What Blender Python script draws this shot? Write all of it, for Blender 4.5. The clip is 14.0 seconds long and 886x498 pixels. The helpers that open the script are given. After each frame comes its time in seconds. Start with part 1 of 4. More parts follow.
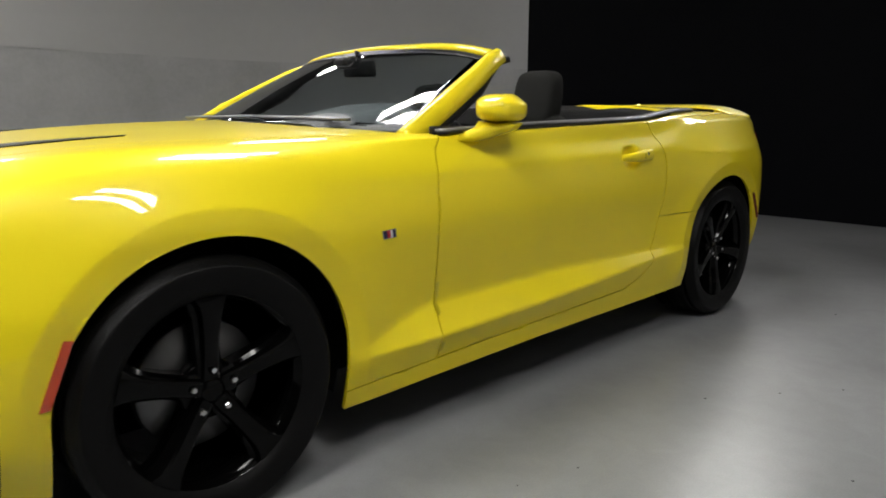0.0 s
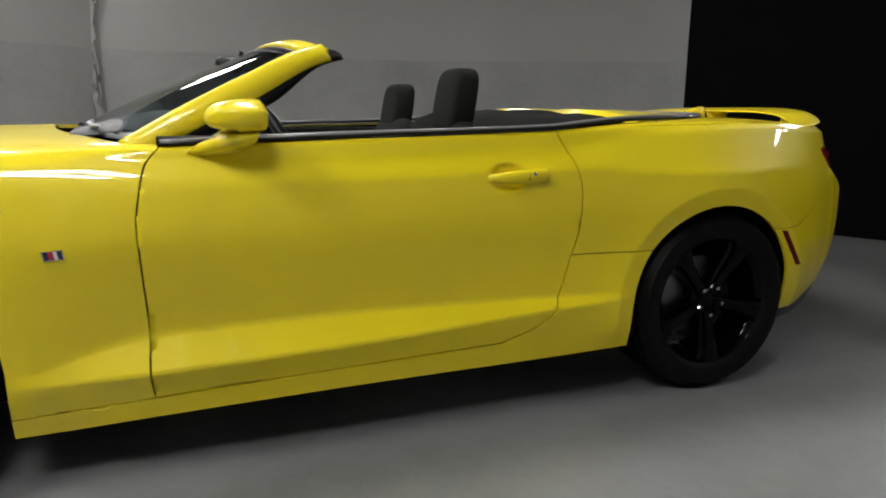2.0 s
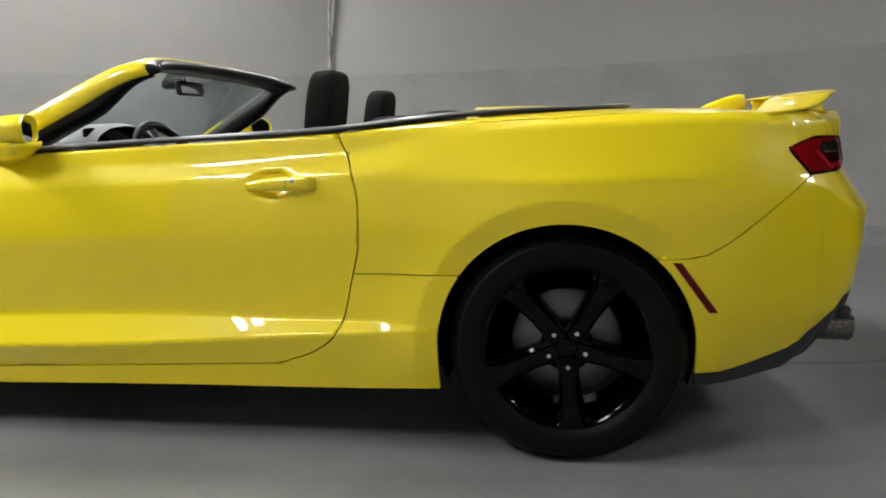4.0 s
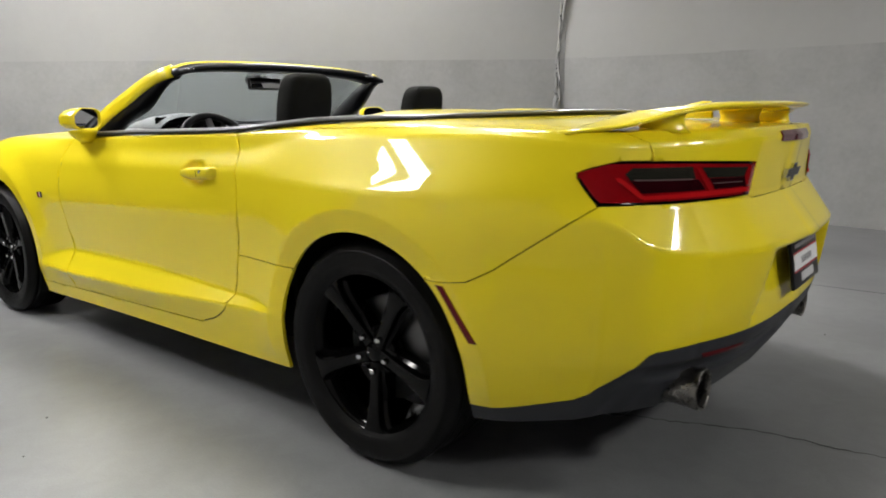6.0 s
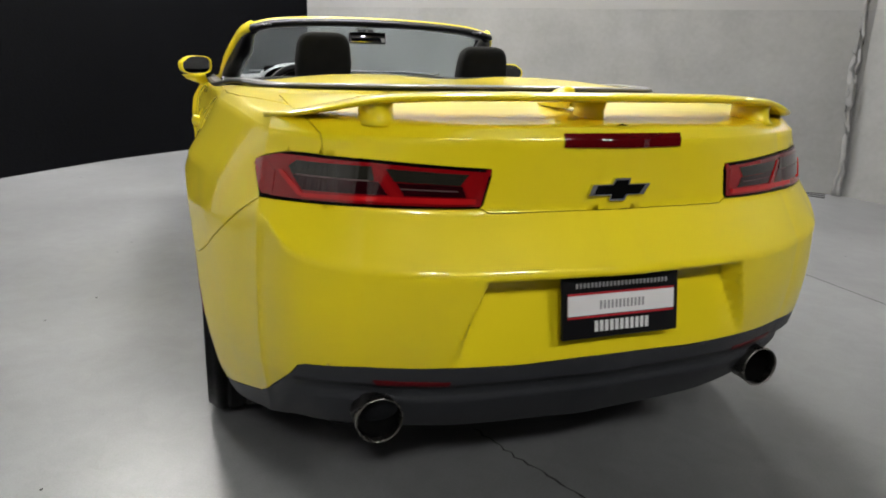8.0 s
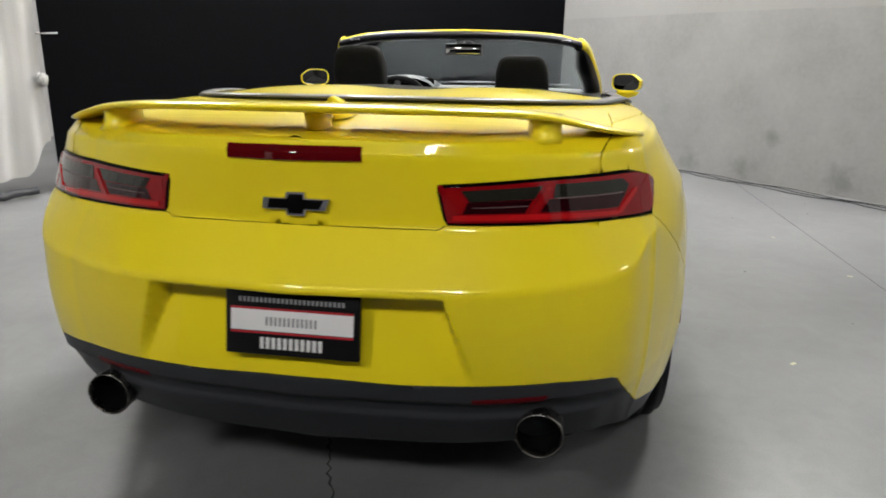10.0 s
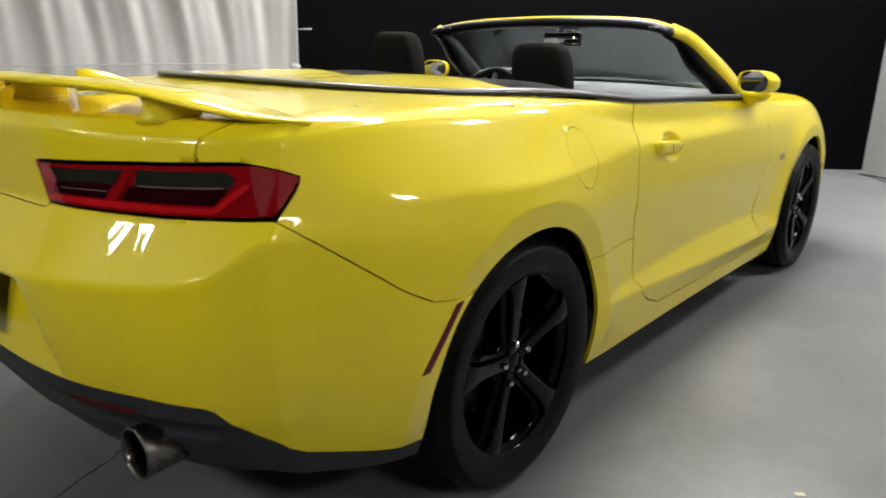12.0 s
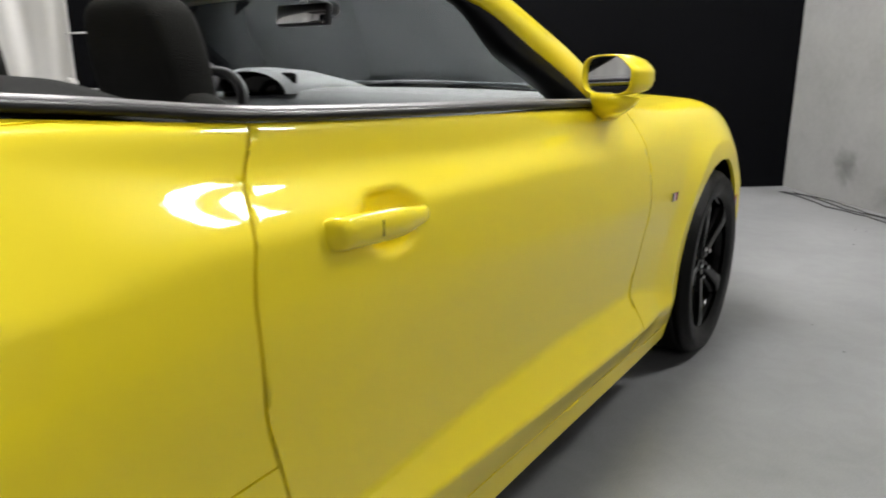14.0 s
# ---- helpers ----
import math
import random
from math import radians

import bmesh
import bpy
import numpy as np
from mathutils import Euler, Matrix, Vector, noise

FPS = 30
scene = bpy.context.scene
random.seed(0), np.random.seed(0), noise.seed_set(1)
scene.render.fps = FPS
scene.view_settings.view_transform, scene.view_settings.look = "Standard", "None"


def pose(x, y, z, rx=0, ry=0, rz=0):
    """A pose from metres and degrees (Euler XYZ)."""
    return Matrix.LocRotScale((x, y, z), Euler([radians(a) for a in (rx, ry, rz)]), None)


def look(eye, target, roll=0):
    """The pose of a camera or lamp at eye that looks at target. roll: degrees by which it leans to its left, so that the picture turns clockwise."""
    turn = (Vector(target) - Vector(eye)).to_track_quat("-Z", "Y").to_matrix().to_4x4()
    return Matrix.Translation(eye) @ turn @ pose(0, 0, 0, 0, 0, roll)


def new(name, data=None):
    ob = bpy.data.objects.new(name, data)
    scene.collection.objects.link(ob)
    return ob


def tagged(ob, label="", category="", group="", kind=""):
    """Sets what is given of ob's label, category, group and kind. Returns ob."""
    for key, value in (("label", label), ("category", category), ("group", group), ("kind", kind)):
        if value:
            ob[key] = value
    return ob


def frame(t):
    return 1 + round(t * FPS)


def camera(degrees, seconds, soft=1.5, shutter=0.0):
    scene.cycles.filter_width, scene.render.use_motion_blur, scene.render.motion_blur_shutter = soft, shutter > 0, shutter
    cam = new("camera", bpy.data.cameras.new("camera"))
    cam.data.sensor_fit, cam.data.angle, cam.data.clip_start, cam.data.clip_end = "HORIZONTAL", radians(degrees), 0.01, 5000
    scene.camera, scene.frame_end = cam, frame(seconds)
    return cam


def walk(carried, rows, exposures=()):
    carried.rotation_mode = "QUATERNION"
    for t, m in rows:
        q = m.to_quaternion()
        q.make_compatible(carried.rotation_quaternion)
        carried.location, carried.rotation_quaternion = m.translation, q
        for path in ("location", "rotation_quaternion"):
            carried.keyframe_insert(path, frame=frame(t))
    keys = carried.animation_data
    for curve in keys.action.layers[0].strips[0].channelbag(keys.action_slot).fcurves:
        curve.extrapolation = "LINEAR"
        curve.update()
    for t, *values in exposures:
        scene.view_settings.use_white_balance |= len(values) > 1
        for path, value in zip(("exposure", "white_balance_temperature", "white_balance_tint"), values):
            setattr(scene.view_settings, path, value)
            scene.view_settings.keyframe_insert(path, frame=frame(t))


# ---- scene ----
cam = camera(64.4, 14.0, soft=1.8, shutter=0.3)
PATH = [
    (0.0, (-0.754, -2.501, 1.040), (0.615, -1.092, 0.662), 0.10),
    (0.5, (-0.427, -2.650, 1.063), (0.812, -1.135, 0.654), -1.83),
    (1.0, (-0.042, -2.822, 1.059), (0.989, -1.164, 0.630), -0.21),
    (1.5, (0.396, -2.924, 1.069), (1.301, -1.178, 0.703), 1.21),
    (2.0, (0.853, -3.002, 1.083), (1.571, -1.177, 0.692), 0.48),
    (2.5, (1.326, -3.080, 1.054), (1.819, -1.171, 0.713), -0.60),
    (3.0, (1.822, -3.075, 1.047), (2.092, -1.128, 0.678), -1.48),
    (3.5, (2.307, -3.056, 1.019), (2.240, -1.094, 0.639), -0.66),
    (3.7, (2.519, -3.016, 1.012), (2.338, -1.057, 0.652), -1.38),
    (5.8, (4.140, -2.473, 1.082), (2.963, -0.900, 0.706), 0.20),
    (6.0, (4.283, -2.357, 1.085), (3.046, -0.834, 0.696), -0.50),
    (6.5, (4.572, -2.017, 1.090), (3.166, -0.668, 0.637), 0.64),
    (7.0, (4.826, -1.681, 1.132), (3.199, -0.610, 0.677), 2.55),
    (7.5, (5.030, -1.320, 1.147), (3.312, -0.450, 0.608), 2.13),
    (7.7, (5.080, -1.158, 1.170), (3.324, -0.374, 0.622), 2.05),
    (9.8, (5.247, 0.428, 1.233), (3.338, 0.179, 0.691), 0.63),
    (10.0, (5.196, 0.572, 1.216), (3.297, 0.253, 0.674), 0.63),
    (10.5, (5.049, 0.906, 1.247), (3.212, 0.372, 0.664), 0.83),
    (11.0, (4.896, 1.299, 1.202), (3.157, 0.476, 0.655), 0.28),
    (11.5, (4.634, 1.606, 1.180), (3.000, 0.598, 0.620), 0.76),
    (12.0, (4.293, 1.863, 1.170), (2.814, 0.633, 0.622), 1.13),
    (12.5, (3.891, 1.957, 1.147), (2.535, 0.589, 0.609), 0.11),
    (13.0, (3.461, 1.957, 1.140), (2.055, 0.637, 0.610), 0.41),
    (13.5, (3.042, 1.767, 1.090), (1.614, 0.464, 0.574), -0.23),
    (14.0, (2.710, 1.538, 1.080), (1.112, 0.444, 0.577), -0.20),
]
EXPOSURES = [(0.0, -0.22), (2.0, -0.28), (3.5, 0.15), (6.0, 0.54), (7.0, 0.55), (10.0, 0.52), (11.5, 0.38), (12.5, 0.32), (13.0, 0.27), (14.0, 0.24)]
walk(cam, [(t, look(eye, target, roll)) for t, eye, target, roll in PATH], EXPOSURES)

# ---------------------------------------------------------------- light
world = bpy.data.worlds.new("world")
scene.world = world
world.use_nodes = True
world.node_tree.nodes["Background"].inputs[0].default_value = (0.5, 0.52, 0.55, 1)
world.node_tree.nodes["Background"].inputs[1].default_value = 0.02
CEILING = 4.2
# Tops are out of view; height chosen to keep lamps behind them off the floor.
CLOTH_TOP = 2.9
PANEL_POWER = 70.0
# twin-lens fixtures under the ceiling, all in one slant row pattern: x, y, strength tuned per fixture
# The last one is an added, unseen fill that brightens the +y rear quarter.
FIXTURES = [(0.0, -3.3, 0.85), (-2.0, -1.6, 1.4), (-2.6, 0.4, 0.6), (-1.0, 2.9, 1.0), (1.6, 0.4, 1.0), (8.3, -1.9, 1.0), (8.3, 1.1, 1.0), (0.4, 6.9, 1.0), (4.6, 5.8, 0.5)]


# ---------------------------------------------------------------- materials
def material(name, colour, rough=0.5, metal=0.0, coat=0.0, bump=0.0, scale=40.0, vary=0.0, vary_scale=3.0, spec=0.5, rough_vary=0.0,
             transmission=0.0, ior=1.45, emit=0.0, stretch=None):
    m = bpy.data.materials.new(name)
    m.use_nodes = True
    nt = m.node_tree
    b = nt.nodes["Principled BSDF"]
    b.inputs["Base Color"].default_value = (*colour, 1)
    b.inputs["Roughness"].default_value = rough
    b.inputs["Metallic"].default_value = metal
    b.inputs["Coat Weight"].default_value = coat
    b.inputs["Coat Roughness"].default_value = 0.03
    b.inputs["Specular IOR Level"].default_value = spec
    b.inputs["Transmission Weight"].default_value = transmission
    b.inputs["IOR"].default_value = ior
    if emit:
        b.inputs["Emission Color"].default_value = (*colour, 1)
        b.inputs["Emission Strength"].default_value = emit
    tc = nt.nodes.new("ShaderNodeTexCoord")
    mp = nt.nodes.new("ShaderNodeMapping")
    nt.links.new(tc.outputs["Object"], mp.inputs[0])
    if stretch:
        mp.inputs["Scale"].default_value = stretch
    if vary or rough_vary:
        n1 = nt.nodes.new("ShaderNodeTexNoise")
        n1.inputs["Scale"].default_value = vary_scale
        n1.inputs["Detail"].default_value = 6
        n1.inputs["Roughness"].default_value = 0.62
        nt.links.new(mp.outputs[0], n1.inputs["Vector"])
        n2 = nt.nodes.new("ShaderNodeTexNoise")
        n2.inputs["Scale"].default_value = vary_scale * 14
        n2.inputs["Detail"].default_value = 4
        nt.links.new(mp.outputs[0], n2.inputs["Vector"])
        mix = nt.nodes.new("ShaderNodeMath")
        mix.operation = "MULTIPLY_ADD"
        mix.inputs[1].default_value = 0.35
        nt.links.new(n2.outputs[0], mix.inputs[0])
        nt.links.new(n1.outputs[0], mix.inputs[2])
        if vary:
            r = nt.nodes.new("ShaderNodeMapRange")
            r.inputs["From Min"].default_value, r.inputs["From Max"].default_value = 0.30, 1.05
            r.inputs["To Min"].default_value, r.inputs["To Max"].default_value = 1 - vary, 1 + vary
            nt.links.new(mix.outputs[0], r.inputs[0])
            mul = nt.nodes.new("ShaderNodeMix")
            mul.data_type, mul.blend_type = "RGBA", "MULTIPLY"
            mul.inputs[0].default_value = 1
            mul.inputs[6].default_value = (*colour, 1)
            nt.links.new(r.outputs[0], mul.inputs[7])
            nt.links.new(mul.outputs[2], b.inputs["Base Color"])
        if rough_vary:
            r = nt.nodes.new("ShaderNodeMapRange")
            r.inputs["From Min"].default_value, r.inputs["From Max"].default_value = 0.30, 1.05
            r.inputs["To Min"].default_value, r.inputs["To Max"].default_value = rough - rough_vary, rough + rough_vary
            nt.links.new(mix.outputs[0], r.inputs[0])
            nt.links.new(r.outputs[0], b.inputs["Roughness"])
    if bump:
        n3 = nt.nodes.new("ShaderNodeTexNoise")
        n3.inputs["Scale"].default_value = scale
        n3.inputs["Detail"].default_value = 5
        nt.links.new(mp.outputs[0], n3.inputs["Vector"])
        bp = nt.nodes.new("ShaderNodeBump")
        bp.inputs["Strength"].default_value = bump
        bp.inputs["Distance"].default_value = 0.01
        nt.links.new(n3.outputs[0], bp.inputs["Height"])
        nt.links.new(bp.outputs[0], b.inputs["Normal"])
    return m


YELLOW = material("yellow_paint", (0.87, 0.70, 0.012), 0.4, coat=0.8, spec=0.25, vary=0.02, vary_scale=1.2)
SHELL = material("dark_gap", (0.003, 0.003, 0.003), 0.9, spec=0.05)
BLACK_GLOSS = material("black_gloss", (0.0015, 0.0015, 0.0015), 0.10, coat=0.12, spec=0.10, rough_vary=0.05, vary_scale=9)
RUBBER = material("tyre_rubber", (0.003, 0.003, 0.003), 0.44, spec=0.16, bump=0.25, scale=180, vary=0.2, vary_scale=14, rough_vary=0.1)
PLASTIC = material("dark_grey_plastic", (0.028, 0.030, 0.035), 0.5, bump=0.15, scale=500, vary=0.1, vary_scale=5)
TRIM = material("black_trim", (0.006, 0.006, 0.007), 0.35, spec=0.35, rough_vary=0.08, vary_scale=8)
TRIM_GREY = material("grey_trim", (0.30, 0.30, 0.32), 0.3, metal=0.6, rough_vary=0.08, vary_scale=8)
# Black belt strip: its glancing sheen is put into a grey base colour.
TRIM_GLOSS = material("trim_sheen_grey", (0.16, 0.155, 0.16), 0.38, coat=0.5, rough_vary=0.05, vary_scale=8)
CLOTH = material("charcoal_seat_cloth", (0.014, 0.014, 0.013), 0.9, spec=0.15, bump=0.5, scale=420, vary=0.2, vary_scale=20)
VINYL = material("grey_dash_vinyl", (0.085, 0.09, 0.094), 0.34, bump=0.3, scale=380, vary=0.08, vary_scale=6)
LINING = material("black_cabin_lining", (0.006, 0.006, 0.006), 0.85, spec=0.15, bump=0.3, scale=300)
CHROME = material("bright_metal", (0.62, 0.62, 0.62), 0.14, metal=1.0, rough_vary=0.05, vary_scale=12)
STEEL = material("exhaust_steel", (0.20, 0.19, 0.175), 0.28, metal=1.0, vary=0.25, vary_scale=18, rough_vary=0.12)
SOOT = material("sooty_pipe", (0.004, 0.004, 0.004), 0.9, spec=0.05)
DISC = material("brake_disc_steel", (0.17, 0.17, 0.17), 0.45, metal=1.0, vary=0.1, vary_scale=30)
MIRROR = material("mirror_glass", (0.82, 0.83, 0.84), 0.02, metal=1.0)
GLASS = material("windscreen_glass", (0.50, 0.56, 0.57), 0.0, transmission=1.0, ior=1.45)
RED_DEEP = material("burgundy_lens", (0.022, 0.001, 0.003), 0.05, coat=1.0, vary=0.2, vary_scale=14)
RED_LENS = material("red_lamp_lens", (0.26, 0.003, 0.006), 0.06, coat=1.0, vary=0.15, vary_scale=10)
RED_MID = material("mid_red_lens", (0.30, 0.005, 0.007), 0.06, coat=1.0, vary=0.2, vary_scale=10)
RED_BRIGHT = material("bright_red_light_guide", (0.52, 0.009, 0.011), 0.10, coat=1.0, vary=0.1, vary_scale=25)
RED_DARK = material("dark_red_lens", (0.10, 0.002, 0.004), 0.06, coat=1.0, vary=0.2, vary_scale=12)
LENS_STRIP = material("pale_lens_line", (0.13, 0.09, 0.09), 0.2, coat=0.6, vary=0.3, vary_scale=30)
LENS_CLEAR = material("smoked_reflector", (0.020, 0.019, 0.014), 0.08, metal=0.0, coat=1.0, vary=0.3, vary_scale=16)
MARKER_RED = material("side_marker_red", (0.11, 0.003, 0.006), 0.35, spec=0.2, vary=0.15, vary_scale=30)
MARKER_AMBER = material("side_marker_orange", (0.62, 0.06, 0.008), 0.12, coat=1.0, vary=0.15, vary_scale=30)
WHITE = material("white_plate_card", (0.75, 0.75, 0.75), 0.4, vary=0.04, vary_scale=20)
INK = material("plate_black", (0.005, 0.005, 0.006), 0.3, spec=0.3)
INK_GREY = material("plate_grey_print", (0.28, 0.28, 0.29), 0.4)
RED_INK = material("plate_red_line", (0.45, 0.02, 0.03), 0.4)
BLUE_INK = material("badge_blue", (0.012, 0.014, 0.055), 0.25, coat=0.8)
WALL_CLOTH = material("grey_backdrop_cloth", (0.275, 0.272, 0.272), 0.85, bump=0.12, scale=60, vary=0.07, vary_scale=0.8)
WALL_LOW = material("grey_backdrop_cloth_lower", (0.245, 0.243, 0.245), 0.85, bump=0.12, scale=60, vary=0.20, vary_scale=1.7)


def stained(m, spots):
    """Adds soft dark scuffs of their own at places of the object: x, y, z, radius, strength."""
    nt = m.node_tree
    b = nt.nodes["Principled BSDF"]
    colour = b.inputs["Base Color"].links[0].from_socket
    tc = nt.nodes.new("ShaderNodeTexCoord")
    wobble = nt.nodes.new("ShaderNodeTexNoise")
    wobble.inputs["Scale"].default_value = 9
    nt.links.new(tc.outputs["Object"], wobble.inputs["Vector"])
    for x, y, z, r, k in spots:
        d = nt.nodes.new("ShaderNodeVectorMath")
        d.operation = "DISTANCE"
        d.inputs[1].default_value = (x, y, z)
        nt.links.new(tc.outputs["Object"], d.inputs[0])
        add = nt.nodes.new("ShaderNodeMath")
        add.operation = "MULTIPLY_ADD"
        add.inputs[1].default_value = r * 1.6
        nt.links.new(wobble.outputs[0], add.inputs[0])
        nt.links.new(d.outputs["Value"], add.inputs[2])
        ramp = nt.nodes.new("ShaderNodeMapRange")
        ramp.interpolation_type = "SMOOTHSTEP"
        ramp.inputs["From Min"].default_value, ramp.inputs["From Max"].default_value = r * .7, r * 2.0
        ramp.inputs["To Min"].default_value, ramp.inputs["To Max"].default_value = 1 - k, 1
        nt.links.new(add.outputs[0], ramp.inputs[0])
        mul = nt.nodes.new("ShaderNodeMix")
        mul.data_type, mul.blend_type = "RGBA", "MULTIPLY"
        mul.inputs[0].default_value = 1
        nt.links.new(colour, mul.inputs[6])
        nt.links.new(ramp.outputs[0], mul.inputs[7])
        colour = mul.outputs[2]
    nt.links.new(colour, b.inputs["Base Color"])


stained(WALL_LOW, [(-3.78, 1.04, .28, .16, .55), (-3.17, 1.57, .40, .09, .3), (-2.03, 2.55, .44, .11, .35), (-2.25, 2.37, .12, .14, .35), (-2.75, 1.94, .10, .16, .3),
                   (-1.5, 3.02, .12, .18, .35), (-.8, 3.62, .15, .15, .3), (-3.4, 1.37, .10, .12, .3)])
BLACK_CLOTH = material("black_backdrop_cloth", (0.0017, 0.0019, 0.0028), 0.75, spec=0.07, bump=0.2, scale=50, vary=0.2, vary_scale=1.5)
WHITE_CLOTH = material("white_curtain_cloth", (0.47, 0.466, 0.46), 0.85, bump=0.15, scale=90, vary=0.06, vary_scale=2.0)


def concrete():
    """Sealed grey concrete: broad clouds, fine speckle, a few darker stains, and a sheen that varies with them."""
    m = bpy.data.materials.new("polished_grey_concrete")
    m.use_nodes = True
    nt = m.node_tree
    b = nt.nodes["Principled BSDF"]
    tc = nt.nodes.new("ShaderNodeTexCoord")

    def noise_tex(scale, detail, rough, distort=0.0):
        n = nt.nodes.new("ShaderNodeTexNoise")
        n.inputs["Scale"].default_value, n.inputs["Detail"].default_value = scale, detail
        n.inputs["Roughness"].default_value, n.inputs["Distortion"].default_value = rough, distort
        nt.links.new(tc.outputs["Object"], n.inputs["Vector"])
        return n.outputs[0]

    def spread(value, a, b_, lo, hi):
        r = nt.nodes.new("ShaderNodeMapRange")
        r.inputs["From Min"].default_value, r.inputs["From Max"].default_value = a, b_
        r.inputs["To Min"].default_value, r.inputs["To Max"].default_value = lo, hi
        r.interpolation_type = "SMOOTHSTEP"
        nt.links.new(value, r.inputs[0])
        return r.outputs[0]

    def times(p, q):
        n = nt.nodes.new("ShaderNodeMath")
        n.operation = "MULTIPLY"
        nt.links.new(p, n.inputs[0])
        nt.links.new(q, n.inputs[1])
        return n.outputs[0]
    clouds = noise_tex(.7, 1.5, .45, .3)
    grey = times(times(spread(clouds, .15, .85, .76, 1.24), times(spread(noise_tex(160, 1, .5), .1, .9, .93, 1.07), spread(noise_tex(9, 6, .65, .8), .25, .75, .93, 1.07))), spread(noise_tex(2.2, 2, .5, .4), .3, 1.0, 1.04, .82))
    mix = nt.nodes.new("ShaderNodeMix")
    mix.data_type, mix.blend_type = "RGBA", "MULTIPLY"
    mix.inputs[0].default_value = 1
    mix.inputs[6].default_value = (0.195, 0.199, 0.204, 1)
    nt.links.new(grey, mix.inputs[7])
    nt.links.new(mix.outputs[2], b.inputs["Base Color"])
    nt.links.new(spread(noise_tex(.8, 1.5, .5, .3), .1, .9, .285, .36), b.inputs["Roughness"])
    return m


CONCRETE = concrete()
SCRAP = material("pale_paper", (0.62, 0.58, 0.42), 0.8, vary=0.1, vary_scale=60)
CRACK = material("dark_crack", (0.035, 0.035, 0.035), 0.9)
PALE_WALL = material("pale_painted_wall", (0.62, 0.61, 0.60), 0.8, vary=0.06, vary_scale=1.5)
CEIL_PAINT = material("ceiling_paint", (0.055, 0.055, 0.055), 0.9, vary=0.05, vary_scale=2)
FIXTURE_WHITE = material("fixture_white", (0.8, 0.8, 0.8), 0.4)
TUBES = {k: material("fluorescent_panel", (1.0, 0.98, 0.95), 0.5, emit=PANEL_POWER * k) for k in sorted({f[2] for f in FIXTURES})}


# ---------------------------------------------------------------- mesh helpers
def finish(bm, name, mat, smooth=True):
    me = bpy.data.meshes.new(name)
    for f in bm.faces:
        f.smooth = smooth
    bm.to_mesh(me)
    bm.free()
    me.materials.append(mat)
    return me


def part(name, bm, mat, parent, label="", smooth=True):
    me = bm if isinstance(bm, bpy.types.Mesh) else finish(bm, name, mat, smooth)
    ob = new(name, me)
    ob.parent = parent
    if parent.type == "EMPTY":
        ob.matrix_parent_inverse = Matrix.Translation(-parent.location)
    if label:
        ob["label"] = label
    return ob


def structure(name, bm, mat, label, smooth=False):
    return tagged(new(name, finish(bm, name, mat, smooth)), label, name.split("_")[0], kind="structure")


def box(bm, lo, hi, bevel=0.0, m=None, seg=2):
    out = bmesh.ops.create_cube(bm, size=1)["verts"]
    c, s = (Vector(lo) + Vector(hi)) / 2, Vector(hi) - Vector(lo)
    for v in out:
        v.co = Vector((v.co.x * s.x, v.co.y * s.y, v.co.z * s.z)) + c
    if bevel:
        ed = list({e for v in out for e in v.link_edges})
        out = [v for v in bmesh.ops.bevel(bm, geom=ed, offset=bevel, segments=seg, profile=0.5, affect="EDGES", clamp_overlap=True)["verts"]]
        out = list({v for v in out} | {v for f in bm.faces for v in f.verts if v.is_valid and v in out})
    if m is not None:
        bmesh.ops.transform(bm, matrix=m, verts=out)
    return bm


def solid(lo, hi, bevel=0.0, m=None, seg=2):
    bm = bmesh.new()
    box(bm, lo, hi, bevel, None, seg)
    if m is not None:
        bm.transform(m)
    return bm


def grid(rows, closed=False):
    """A bmesh of quads through rows of points; closed joins each row's ends."""
    bm = bmesh.new()
    vs = [[bm.verts.new(p) for p in r] for r in rows]
    n = len(rows[0])
    for a, b in zip(vs, vs[1:]):
        for i in range(n if closed else n - 1):
            j = (i + 1) % n
            bm.faces.new((a[i], a[j], b[j], b[i]))
    return bm


def cap(bm):
    ed = [e for e in bm.edges if e.is_boundary]
    bmesh.ops.holes_fill(bm, edges=ed, sides=0)
    bmesh.ops.recalc_face_normals(bm, faces=bm.faces)
    return bm


def tube(path, radius, n=8, flat=1.0, up=(0, 0, 1), closed=False):
    """A rod along a path; flat squeezes it in the up direction."""
    pts = [Vector(p) for p in path]
    rows = []
    for i, p in enumerate(pts):
        if closed:
            d = (pts[(i + 1) % len(pts)] - pts[i - 1]).normalized()
        else:
            d = (pts[min(i + 1, len(pts) - 1)] - pts[max(i - 1, 0)]).normalized()
        s = d.cross(Vector(up)).normalized()
        u = s.cross(d).normalized()
        rows.append([p + s * radius * math.cos(a) + u * radius * flat * math.sin(a) for a in (2 * math.pi * k / n for k in range(n))])
    if closed:
        rows.append(rows[0])
    bm = grid(rows, closed=True)
    if closed:
        bmesh.ops.remove_doubles(bm, verts=bm.verts, dist=1e-6)
        bmesh.ops.recalc_face_normals(bm, faces=bm.faces)
        return bm
    return cap(bm)


def lathe(profile, n=64):
    """Turns a profile of (radius, along y) about the y axis."""
    rows = [[Vector((r * math.cos(a), y, r * math.sin(a))) for r, y in profile] for a in (2 * math.pi * k / n for k in range(n))]
    rows.append(rows[0])
    bm = grid(rows)
    bmesh.ops.remove_doubles(bm, verts=bm.verts, dist=1e-6)
    bmesh.ops.recalc_face_normals(bm, faces=bm.faces)
    return bm


def flipped(bm):
    """A mirror image in the plane y = 0."""
    out = bm.copy()
    for v in out.verts:
        v.co.y = -v.co.y
    bmesh.ops.reverse_faces(out, faces=out.faces)
    return out


